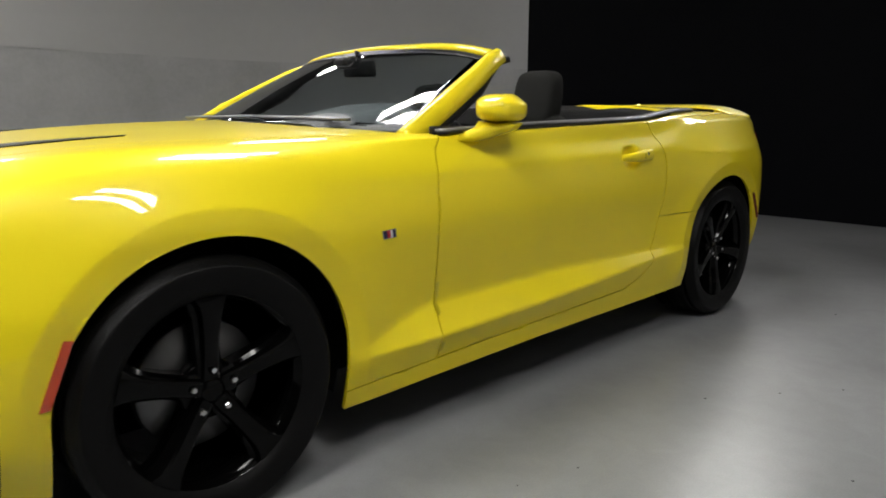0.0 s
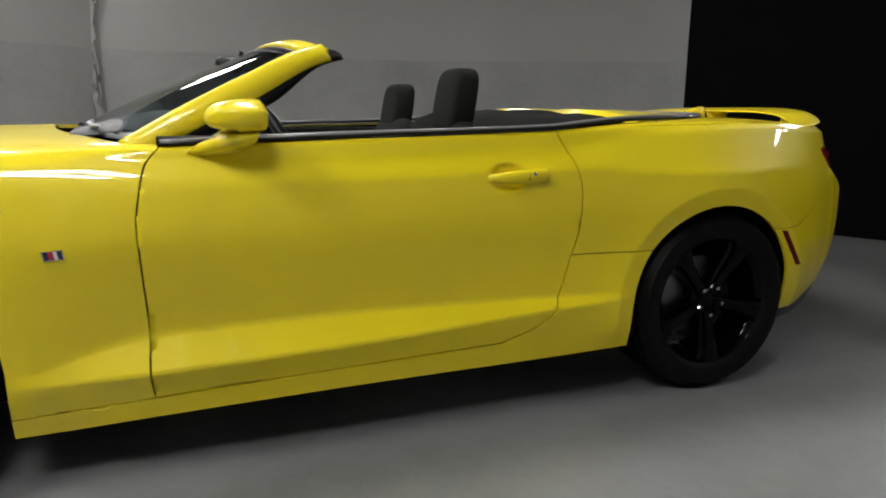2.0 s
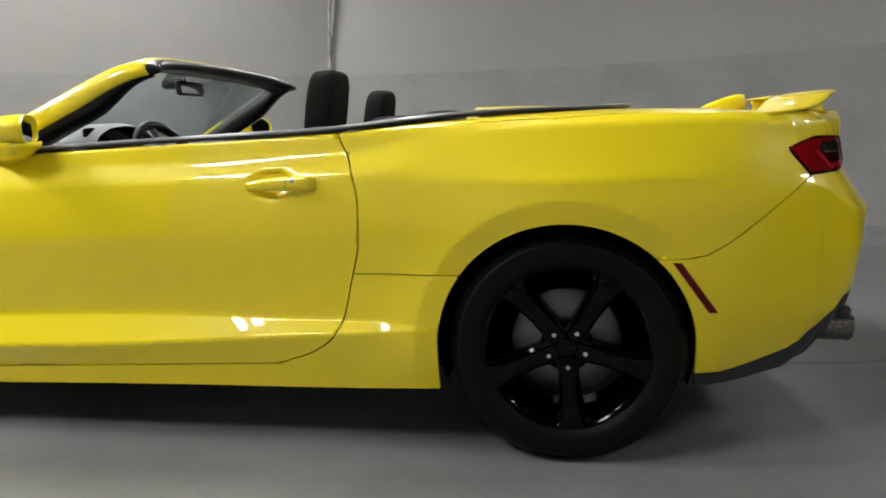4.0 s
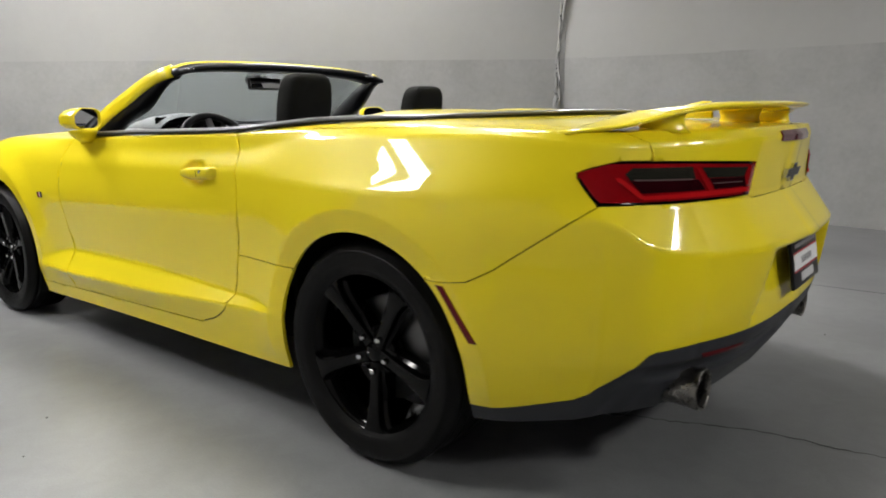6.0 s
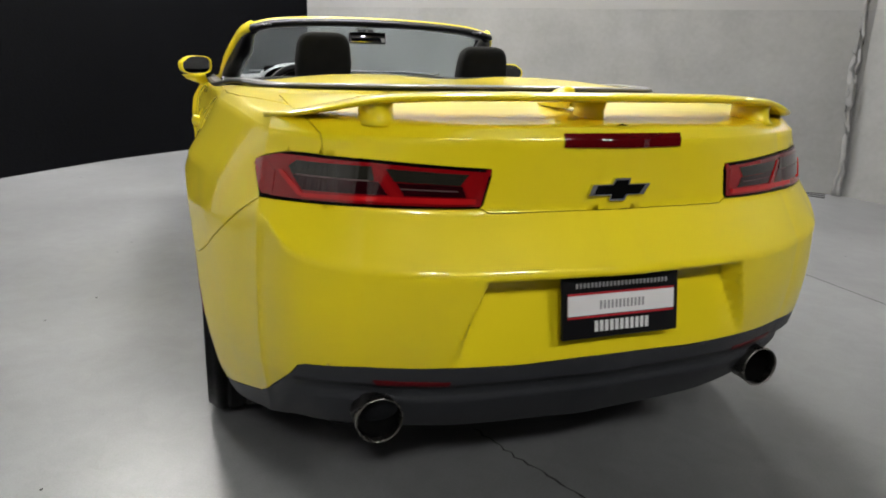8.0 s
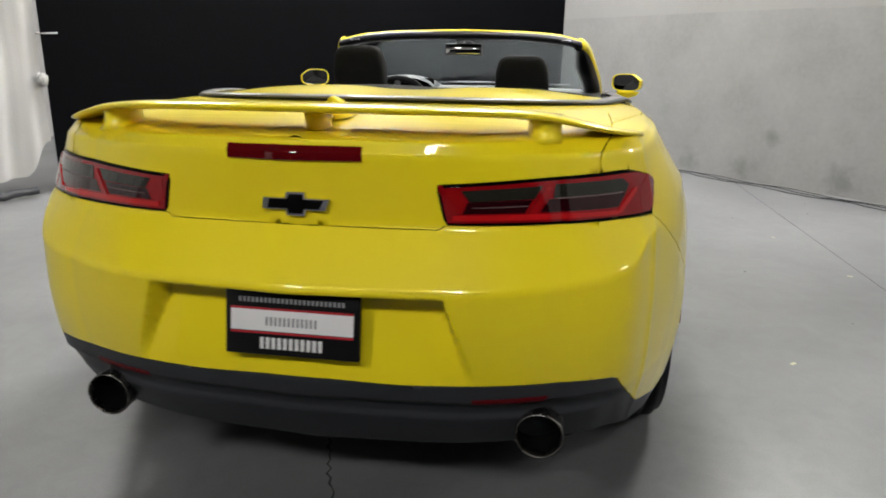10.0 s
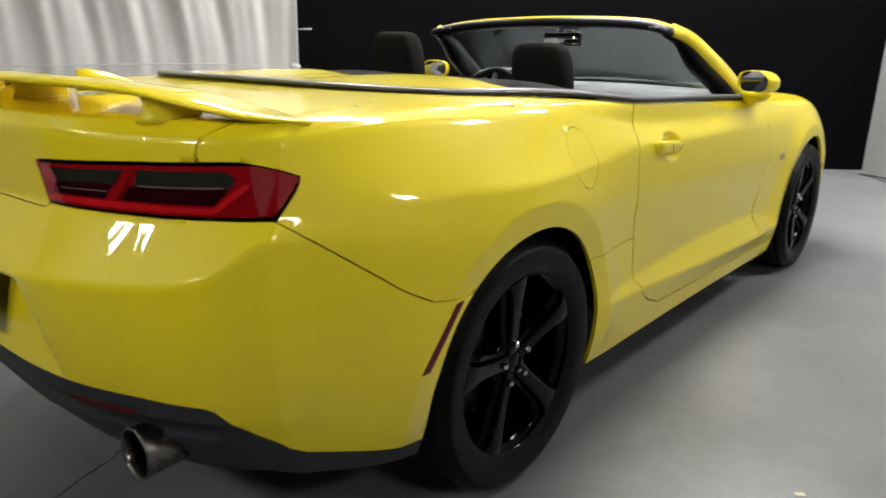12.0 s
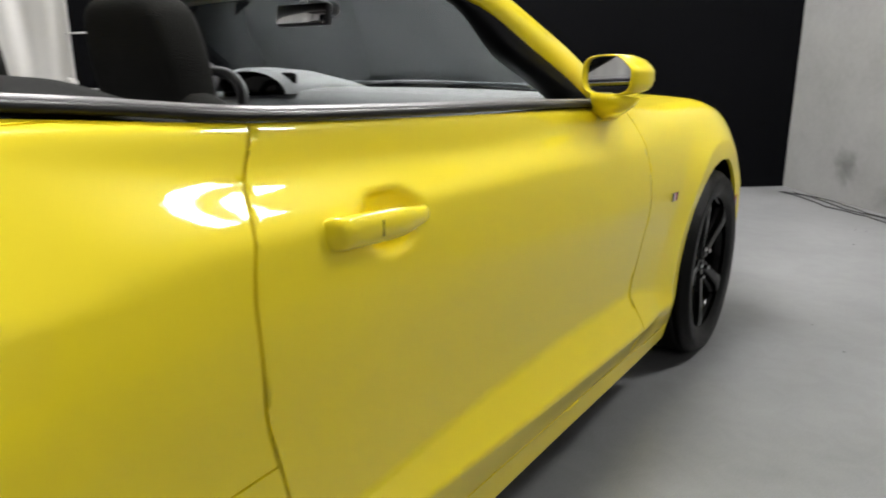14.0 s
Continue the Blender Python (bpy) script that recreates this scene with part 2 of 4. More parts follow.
def merged(a, b):
    me = bpy.data.meshes.new("m")
    b.to_mesh(me)
    a.from_mesh(me)
    bpy.data.meshes.remove(me)
    b.free()
    bmesh.ops.remove_doubles(a, verts=a.verts, dist=2e-4)
    return a


def spline(xs, ys, x):
    """Monotone cubic through the keys."""
    n = len(xs)
    if x <= xs[0]:
        return ys[0]
    if x >= xs[-1]:
        return ys[-1]
    d = [(ys[i + 1] - ys[i]) / (xs[i + 1] - xs[i]) for i in range(n - 1)]
    i = max(k for k in range(n - 1) if xs[k] <= x)

    def slope(k):
        if k == 0:
            return d[0]
        if k == n - 1:
            return d[-1]
        if d[k - 1] * d[k] <= 0:
            return 0.0
        h0, h1 = xs[k] - xs[k - 1], xs[k + 1] - xs[k]
        w0, w1 = 2 * h1 + h0, h1 + 2 * h0
        return (w0 + w1) / (w0 / d[k - 1] + w1 / d[k])

    h = xs[i + 1] - xs[i]
    t = (x - xs[i]) / h
    return ((1 + 2 * t) * (1 - t) ** 2 * ys[i] + t * (1 - t) ** 2 * h * slope(i) + t * t * (3 - 2 * t) * ys[i + 1] + t * t * (t - 1) * h * slope(i + 1))


def poly(keys, x):
    """Straight lines through (x, y) keys."""
    return float(np.interp(x, [k[0] for k in keys], [k[1] for k in keys]))


def cut(bm, f):
    """Splits the mesh along f = 0."""
    val = {v: f(v.co) for v in bm.verts}
    for v, a in val.items():
        if abs(a) < 1e-6:
            val[v] = 1e-6
    fresh = []
    for e in [e for e in bm.edges if val[e.verts[0]] * val[e.verts[1]] < 0]:
        a, b = e.verts
        p, q, fp = a.co.copy(), b.co.copy(), val[a]
        lo, hi = 0.0, 1.0
        for _ in range(12):
            mid = (lo + hi) / 2
            if f(p.lerp(q, mid)) * fp > 0:
                lo = mid
            else:
                hi = mid
        _, nv = bmesh.utils.edge_split(e, a, (lo + hi) / 2)
        fresh.append(nv)
    if fresh:
        bmesh.ops.connect_verts(bm, verts=fresh)
    return bm


def keep(bm, test):
    """A copy with only the faces whose centre passes the test."""
    out = bm.copy()
    bad = [f for f in out.faces if not test(f.calc_center_median())]
    bmesh.ops.delete(out, geom=bad, context="FACES")
    bmesh.ops.remove_doubles(out, verts=out.verts, dist=0.0007)
    return out


def lipped(bm, gap=0.0012, depth=0.014, offset=0.0):
    """Draws a panel's rim in from the seam and turns it inwards, as pressed sheet metal."""
    bm.normal_update()
    if offset:
        for v, n in [(v, v.normal.copy()) for v in bm.verts]:
            v.co += n * offset
        bm.normal_update()
    rim = [v for v in bm.verts if v.is_boundary and abs(v.co.y) > 1e-4]
    move = {}
    for v in rim:
        d = Vector()
        for f in v.link_faces:
            d += f.calc_center_median() - v.co
        t = Vector()
        for e in v.link_edges:
            if e.is_boundary:
                w = e.other_vert(v).co - v.co
                t = w - t if t.length else w
        if t.length:
            t.normalize()
            d -= t * d.dot(t)
        if d.length > 1e-7:
            move[v] = d.normalized() * gap
    normals = {v: v.normal.copy() for v in rim}
    for v, d in move.items():
        v.co += d
    edges = [e for e in bm.edges if e.is_boundary and not (abs(e.verts[0].co.y) < 1e-4 and abs(e.verts[1].co.y) < 1e-4)]
    for e in edges:
        e.smooth = False
    pos = {tuple(round(c, 6) for c in v.co): n for v, n in normals.items()}
    ext = bmesh.ops.extrude_edge_only(bm, edges=edges)["geom"]
    for v in [g for g in ext if isinstance(g, bmesh.types.BMVert)]:
        n = pos.get(tuple(round(c, 6) for c in v.co))
        if n is not None:
            v.co -= n * depth
    return bm


# ---------------------------------------------------------------- the car's skin
# The body is lofted over eleven guide curves from the nose round the side to the tail's middle, half a car, with stations along it.
BOTTOM_EDGE = [(-.9, 0, .2), (-.78, .6, .2), (-.42, .84, .19), (0, .88, .175), (.42, .875, .168), (.78, .884, .18), (1.4, .889, .195), (2.12, .897, .205),
    (2.43, .905, .215), (2.811, .9, .225), (3.2, .868, .235), (3.445, .775, .27), (3.525, .7, .28), (3.602, .575, .285), (3.66, .33, .275), (3.68, 0, .27)]  # bottom edge
SILL_TOP = [(-.93, 0, .28), (-.82, .63, .28), (-.42, .87, .27), (0, .9, .258), (.42, .893, .235), (.78, .892, .24), (1.4, .897, .252), (2.12, .908, .27),
    (2.43, .923, .3), (2.811, .92, .305), (3.2, .892, .315), (3.482, .782, .335), (3.572, .714, .35), (3.648, .59, .36), (3.722, .34, .36), (3.74, 0, .36)]  # top of the sill
BLADE = [(-.95, 0, .38), (-.84, .65, .38), (-.42, .89, .36), (0, .912, .33), (.42, .908, .325), (.78, .931, .33), (1.4, .931, .352), (2.12, .932, .398),
    (2.43, .931, .41), (2.811, .932, .4), (3.2, .914, .42), (3.519, .796, .44), (3.614, .731, .44), (3.690, .595, .44), (3.762, .345, .44), (3.786, 0, .44)]  # lower blade
HOLLOW = [(-.955, 0, .45), (-.85, .66, .46), (-.42, .9, .45), (0, .922, .44), (.42, .91, .36), (.78, .879, .43), (1.4, .878, .442), (2.12, .899, .43),
    (2.43, .931, .43), (2.811, .94, .44), (3.2, .922, .48), (3.527, .801, .52), (3.628, .738, .52), (3.706, .602, .52), (3.783, .35, .525), (3.806, 0, .525)]  # hollow above the blade
MID_HEIGHT = [(-.96, 0, .56), (-.85, .66, .57), (-.42, .905, .6), (0, .935, .6), (.42, .918, .58), (.78, .902, .58), (1.4, .896, .58), (2.12, .906, .58),
    (2.43, .924, .58), (2.811, .942, .58), (3.2, .926, .58), (3.530, .802, .64), (3.635, .742, .63), (3.717, .606, .625), (3.797, .355, .625), (3.822, 0, .625)]  # mid height
CREASE = [(-.95, 0, .68), (-.83, .65, .69), (-.42, .882, .72), (0, .935, .74), (.42, .924, .7), (.78, .92, .72), (1.4, .915, .73), (2.12, .919, .74),
    (2.43, .936, .75), (2.811, .951, .755), (3.2, .926, .74), (3.524, .795, .815), (3.632, .742, .75), (3.720, .605, .722), (3.808, .355, .715), (3.835, 0, .715)]  # crease of the flank and the bumper
HANDLE_LINE = [(-.9, 0, .78), (-.76, .62, .79), (-.42, .843, .83), (0, .905, .85), (.42, .9, .84), (.78, .904, .845), (1.4, .905, .858), (2.12, .910, .868),
    (2.43, .919, .862), (2.811, .944, .852), (3.2, .9, .86), (3.494, .785, .857), (3.574, .708, .85), (3.650, .585, .846), (3.720, .34, .845), (3.740, 0, .838)]  # door handle height, foot of the tail lamps
SHOULDER = [(-.75, 0, .86), (-.62, .58, .87), (-.4, .775, .9), (0, .86, .925), (.42, .86, .925), (.78, .862, .935), (1.4, .868, .935), (2.12, .861, .953),
    (2.43, .850, .990), (2.811, .846, 1.015), (3.2, .816, 1.019), (3.455, .758, .998), (3.548, .686, 1), (3.63, .56, 1), (3.730, .32, 1.002), (3.768, 0, 1.002)]  # shoulder, top of the tail lamps
BELT_LINE = [(-.6, 0, .92), (-.52, .5, .92), (-.38, .68, .935), (0, .77, .962), (.42, .8, .962), (.78, .845, .965), (1.4, .851, .988), (2.12, .842, 1.01),
    (2.43, .825, 1.026), (2.811, .8, 1.042), (3.2, .785, 1.036), (3.43, .745, 1.026), (3.515, .66, 1.027), (3.595, .54, 1.026), (3.722, .31, 1.028), (3.748, 0, 1.028)]  # belt and deck edge
INNER_DECK = [(-.45, 0, .95), (-.44, .26, .955), (-.36, .35, .958), (0, .4, .985), (.42, .42, 1), (.78, .45, 1), (1.4, .8, .99), (2.12, .78, 1.02),
    (2.43, .6, 1.058), (2.811, .6, 1.06), (3.2, .55, 1.052), (3.42, .42, 1.04), (3.5, .37, 1.038), (3.585, .3, 1.036), (3.72, .16, 1.033), (3.75, 0, 1.03)]  # half way in
CENTRE_LINE = [(-.4, 0, .965), (-.38, 0, .966), (-.34, 0, .97), (0, 0, 1), (.42, 0, 1.015), (.78, 0, 1.02), (1.4, 0, 1), (2.12, 0, 1.05),
    (2.43, 0, 1.07), (2.811, 0, 1.068), (3.2, 0, 1.056), (3.41, 0, 1.046), (3.49, 0, 1.043), (3.57, 0, 1.04), (3.7, 0, 1.036), (3.735, 0, 1.034)]  # middle of the car
LINES = [BOTTOM_EDGE, SILL_TOP, BLADE, HOLLOW, MID_HEIGHT, CREASE, HANDLE_LINE, SHOULDER, BELT_LINE, INNER_DECK, CENTRE_LINE]


def ease(a, b, x):
    t = max(0.0, min(1.0, (x - a) / (b - a)))
    return t * t * (3 - 2 * t)


def skin():
    cols = 16
    us = [0.0]
    for c in range(cols - 1):
        n = 44 if c == 6 else 28 if 2 <= c <= 14 else 8
        us += [c + (k + 1) / n for k in range(n)]
    dist = [0.0]
    for a, b in zip(LINES[5], LINES[5][1:]):
        dist.append(dist[-1] + (Vector(b) - Vector(a)).length)
    lines = []
    for line in LINES:
        xs, ys, zs = zip(*line)
        out = []
        for u in us:
            c = min(int(u), cols - 2)
            s = dist[c] + (u - c) * (dist[c + 1] - dist[c])
            p = Vector((spline(dist, xs, s), spline(dist, ys, s), spline(dist, zs, s)))
            out.append(p)
        lines.append(out)
    steps = [5, 9, 9, 8, 10, 10, 10, 7, 8, 8]
    rows = []
    for i in range(len(us)):
        col = [Vector(line[i]) for line in lines]
        h = [0.0]
        for a, b in zip(col, col[1:]):
            h.append(h[-1] + max((b - a).length, 0.004))
        u = us[i]
        # how sharp each line is folded at this station
        fold = {2: max(ease(4.1, 4.5, u) * ease(8.2, 7.4, u), .8 * ease(9.7, 10.3, u) * ease(13.4, 12.8, u)), 3: .3 * ease(4.2, 5.0, u) * ease(8.0, 7.2, u), 5: ease(10.7, 11.3, u), 6: max(ease(10.8, 11.4, u), .42 * ease(7.7, 8.5, u) * ease(10.3, 9.5, u)), 7: ease(7.05, 7.9, u)}
        pts = []
        for k, n in enumerate(steps):
            for j in range(n):
                s = h[k] + (h[k + 1] - h[k]) * j / n
                smooth = Vector([spline(h, [p[a] for p in col], s) for a in range(3)])
                lo = max([q for q, w in fold.items() if q <= k and w > .02], default=0)
                hi = min([q for q, w in fold.items() if q >= k + 1 and w > .02], default=len(col) - 1)
                w = max(fold.get(lo, 0), fold.get(hi, 0))
                if w > .02:
                    sharp = Vector([spline(h[lo:hi + 1], [p[a] for p in col[lo:hi + 1]], s) for a in range(3)])
                    smooth = smooth.lerp(sharp, w)
                pts.append(smooth)
        pts.append(col[-1])
        rows.append(pts)
    # even out the flanks along the car, but not over the bumper's corner
    for _ in range(3):
        old = [[p.copy() for p in r] for r in rows]
        for i in range(1, len(rows) - 1):
            u = us[i]
            w = ease(2.0, 2.6, u) * max(ease(11.6, 11.0, u), ease(12.3, 12.8, u))
            if w > 0:
                for k in range(len(rows[i])):
                    a, b = max(0, i - 5), min(len(rows) - 1, i + 5)
                    near_by = [old[q][k] for q in range(a, b + 1)]
                    mean = sum(near_by, Vector()) / len(near_by)
                    y0 = old[i][k].y
                    rows[i][k].z += w * .6 * (mean.z - old[i][k].z)
                    if y0 > 1e-6:
                        rows[i][k].y += w * .6 * (mean.y - y0)
    # step in the lower bumper insert
    for r in rows:
        for p in r:
            if p.x > 3.4:
                p.x -= .016 * ease(.440, .428, p.z) * ease(.77, .70, p.y) - .013 * ease(.398, .388, p.z) * ease(.74, .68, p.y)
    # cup behind the door handle
    for r in rows:
        for p in r:
            if p.y > .7 and p.z < .9:
                q = ((p.x - 1.915) / .070) ** 2 + ((p.z - .862) / .047) ** 2
                if q < 1:
                    p.y -= .030 * (1 - q) ** .6
    bm = grid(rows)
    bmesh.ops.remove_doubles(bm, verts=bm.verts, dist=1e-5)
    # hollow for the number plate
    side = lambda p: (0.40 - 0.06 * (p.z - 0.53) / 0.17) - p.y
    here = lambda p: p.x > 3.5 and .45 < p.z < .76
    for inset in (0, .022):
        cut(bm, lambda p: min(side(p) - inset, p.z - .45, .76 - p.z, p.x - 3.4))
    for v in bm.verts:
        p = v.co
        if here(p):
            k = max(0, min(1, side(p) / 0.022)) * max(0, min(1, (.705 - p.z) / 0.011)) * max(0, min(1, (p.z - 0.49) / 0.17))
            p.x -= 0.062 * k
    # folded bands round the wheel arches
    for x0, rad in ((.02, .392), (2.802, .378)):
        ring = lambda p: (math.hypot(p.x - x0, max(p.z - .355, 0)) - rad - .070) if p.y > .6 and .2 < p.z < .9 else 1.0
        cut(bm, ring)
        for v in bm.verts:
            p = v.co
            if p.y > .6 and p.z < .95 and abs(p.x - x0) < .8:
                d = math.hypot(p.x - x0, max(p.z - .355, 0)) - rad
                up = .013 * max(0, min(1, (.19 - d) / .12)) ** 1.4 if d > .070 else .013 - .011 * (.070 - max(d, 0)) / .070
                p.y += up * ease(.22, .34, p.z) * ease(.95, .80, p.z)
    bmesh.ops.recalc_face_normals(bm, faces=bm.faces)
    bm.faces.ensure_lookup_table()
    f = max(bm.faces, key=lambda q: q.calc_center_median().y)
    if f.normal.y < 0:
        bmesh.ops.reverse_faces(bm, faces=bm.faces)
    return bm


DOOR_FRONT = [(.20, .785), (.26, .78), (.34, .774), (.43, .779), (.61, .771), (.76, .765), (.85, .778), (.92, .795), (.97, .835), (1.1, .90)]
DOOR_REAR = [(.20, 1.80), (.285, 1.90), (.33, 2.02), (.39, 2.10), (.57, 2.16), (.69, 2.189), (.80, 2.192), (.91, 2.168), (1.0, 2.124), (1.1, 2.09)]
BUMPER_TOP = [(3.0, .625), (3.12, .630), (3.20, .640), (3.27, .677), (3.38, .757), (3.504, .8485), (3.9, .8485)]
VALANCE = [(0, .495), (.23, .487), (.41, .490), (.62, .486), (.715, .481), (.730, .474), (.800, .335), (.90, .270)]


def arch(x0, r, z0=.355):
    return lambda p: (math.hypot(p.x - x0, max(p.z - z0, 0)) - r) if p.z < 0.9 else 1.0


def cockpit(p):
    """Below zero inside the opening between windscreen and tonneau."""
    half = spline([.3, .55, .80, 1.4, 2.1, 2.45, 2.75, 2.93, 3.03], [.10, .55, .80, .838, .832, .79, .72, .60, .30], p.x)
    front = 0.485 + 0.265 * (p.y / .80) ** 2
    back = 3.03 - 0.10 * (p.y / .72) ** 4
    return max(abs(p.y) - half, front - p.x, p.x - back) if p.z > 0.85 else 1.0


def band(keys, axis_in, axis_out):
    a, b = zip(*keys)
    return lambda p: p[axis_out] - spline(a, b, p[axis_in])


def lamp(p):
    """Below zero inside the tail lamp."""
    if p.x < 3.3 or p.z < .8:
        return 1.0
    top = poly([(.30, .938), (.55, .950), (.70, .955), (.80, .955)], p.y)
    inner = .308 + .02 * (.94 - p.z) / .09
    tip = 3.440 + (.94 * (.925 - p.z) ** 2 / (.940 - p.z) if p.z < .925 else .085 * ((p.z - .925) / .030) ** 1.4)
    return max(p.z - top, .8485 - p.z, inner - p.y, (tip - p.x) if p.y > .6 else -1)


def lid(p):
    """Below zero inside the boot lid."""
    if p.x < 3.0:
        return 1.0
    edge = poly([(.80, .655), (.95, .655), (1.0, .66), (1.02, .675), (1.04, .695), (1.1, .70)], p.z)
    return max(abs(p.y) - edge, (.8385 if p.y < .324 else .8485) - p.z, 3.085 - p.x)


def deck_seam(p):
    """Below zero on the panel between the tonneau and the flank."""
    if p.x < 2.0 or p.x > 3.3 or p.z < .97:
        return 1.0
    return p.y - poly([(2.1, .79), (2.3, .812), (2.5, .824), (2.8, .820), (3.0, .797), (3.2, .735), (3.3, .695)], p.x)


def fuel(p):
    return math.hypot((p.x - 2.545) / .074, (p.z - .885) / .082) - 1


base = skin()
arch_f, arch_r = arch(.02, .392), arch(2.802, .378)
door_f, door_r = band(DOOR_FRONT, 2, 0), band(DOOR_REAR, 2, 0)
door_low = lambda p: p.z - (.244 + .043 * (p.x - .78) / 1.14)
sill_seam = lambda p: p.z - .582 if p.x > 2.05 and p.x < 2.9 else 1.0
bumper_top = lambda p: (p.z - (poly(BUMPER_TOP, p.x) if p.x < 3.504 else .8485 if p.y > .324 else .8385)) if p.x > 2.95 else 1.0
valance = lambda p: p.z - poly(VALANCE, p.y) if p.x > 3.1 else 1.0
nose = lambda p: p.x + .47 - .12 * (p.z - .62) if p.z > .6 else p.x + .472
hood_edge = lambda p: (p.y - poly([(-.45, .62), (0, .70), (.42, .735), (.75, .775)], p.x)) if p.x < .86 and p.z > .88 else 1.0
for f in (arch_f, arch_r, cockpit, door_f, door_r, nose, sill_seam, bumper_top, valance, lamp, lid, deck_seam, hood_edge):
    cut(base, f)
cut(base, lambda p: door_low(p) if .3 < p.x < 2.2 else 1.0)


def region(p):
    if arch_f(p) < 0 or arch_r(p) < 0 or cockpit(p) < 0:
        return ""
    if lamp(p) < 0:
        return "tail_lamp"
    if lid(p) < 0:
        return "boot_lid"
    if valance(p) < 0:
        return "rear_valance"
    if bumper_top(p) < 0:
        return "rear_bumper"
    if deck_seam(p) < 0:
        return "deck_panel"
    if nose(p) < 0:
        return "front_bumper"
    if hood_edge(p) < 0:
        return "hood"
    if (.3 < p.x < 2.2 and door_low(p) < 0 and (door_r(p) < 0 or p.x < 2.0)) or (door_r(p) > 0 and p.z < .582 and p.x < 2.9):
        return "sill_panel"
    if door_f(p) < 0:
        return "front_fender"
    if door_r(p) < 0:
        return "door"
    return "quarter_panel"


car = tagged(new("car"), "bright yellow two-door convertible with its roof folded and black wheels", "car")
car.location = (1.4, 0, 0)
panels = {}
for kind in ("front_bumper", "hood", "front_fender", "door", "sill_panel", "quarter_panel", "rear_bumper", "rear_valance", "boot_lid", "deck_panel", "tail_lamp"):
    panels[kind] = keep(base, lambda p, k=kind: region(p) == k)

# dark shell behind the seams
inner = keep(base, lambda p: region(p) != "")
inner.normal_update()
for v, n in [(v, v.normal.copy()) for v in inner.verts]:
    v.co -= n * 0.013
part("inner_shell", merged(inner.copy(), flipped(inner)), SHELL, car, "black inner sheet behind the panel gaps")



def near(bm, lo, hi):
    """A cheap copy: only faces whose centre lies in the box."""
    return keep(bm, lambda p: all(lo[i] <= p[i] <= hi[i] for i in range(3)))


def patch(lo, hi, fs, offset, depth):
    """A plate that follows the skin, bounded by the functions fs, standing proud of it."""
    bm = near(base, lo, hi)
    for f in fs:
        cut(bm, f)
    out = keep(bm, lambda p: all(f(p) < 0 for f in fs))
    bm.free()
    return lipped(out, 0.0, depth, offset)


def edges_of(points, a, b):
    """Half-planes of a convex polygon in the plane of the axes a and b."""
    n = len(points)
    cx, cy = sum(p[0] for p in points) / n, sum(p[1] for p in points) / n
    fs = []
    for i in range(n):
        (x0, y0), (x1, y1) = points[i], points[(i + 1) % n]
        nx, ny = y1 - y0, x0 - x1
        k = math.hypot(nx, ny)
        nx, ny = nx / k, ny / k
        if (cx - x0) * nx + (cy - y0) * ny > 0:
            nx, ny = -nx, -ny
        fs.append(lambda p, nx=nx, ny=ny, x0=x0, y0=y0: (p[a] - x0) * nx + (p[b] - y0) * ny)
    return fs


def both(name, bm, mat, parent, label="", offset=0.0, gap=0.0012, depth=0.014):
    """A panel that spans the car's middle."""
    lipped(bm, gap, depth, offset)
    return part(name, merged(bm.copy(), flipped(bm)), mat, parent, label)


both("front_bumper", panels["front_bumper"], YELLOW, car)
hood = both("hood", panels["hood"], YELLOW, car)
rear_bumper = both("rear_bumper", panels["rear_bumper"], YELLOW, car)
rear_valance = both("rear_valance", panels["rear_valance"], PLASTIC, car, "dark grey plastic lower bumper insert")
boot_lid = both("boot_lid", panels["boot_lid"], YELLOW, car)

fuel_hole = panels["quarter_panel"].copy()
cut(fuel_hole, fuel)
sides = {}
for side in (1, -1):
    for kind in ("front_fender", "door", "sill_panel", "quarter_panel", "deck_panel"):
        bm = panels[kind].copy()
        if kind == "quarter_panel" and side == 1:
            bm = keep(fuel_hole, lambda p: fuel(p) > 0)
        lipped(bm, .0034 if kind == "door" else .0018)
        if side < 0:
            bm = flipped(bm)
        sides[kind, side] = part(kind, bm, YELLOW, car)
    # wheel housing
    for x0, r in ((.02, .405), (2.802, .39)):
        rows = []
        for k in range(33):
            a = -0.35 + (math.pi + 0.7) * k / 32
            rows.append([Vector((x0 + r * math.cos(a), side * y, .355 + r * math.sin(a))) for y in (.84 + .075 * ease(0, .8, math.sin(a)), .80, .50, .45)] + [Vector((x0, side * .45, .355))])
        liner = grid(rows)
        part("wheel_housing", liner, SHELL, car, "black wheel housing liner")
part("fuel_door", lipped(keep(fuel_hole, lambda p: fuel(p) < 0 and p.y > .8), .0012), YELLOW, sides["quarter_panel", 1], "round yellow fuel filler door")


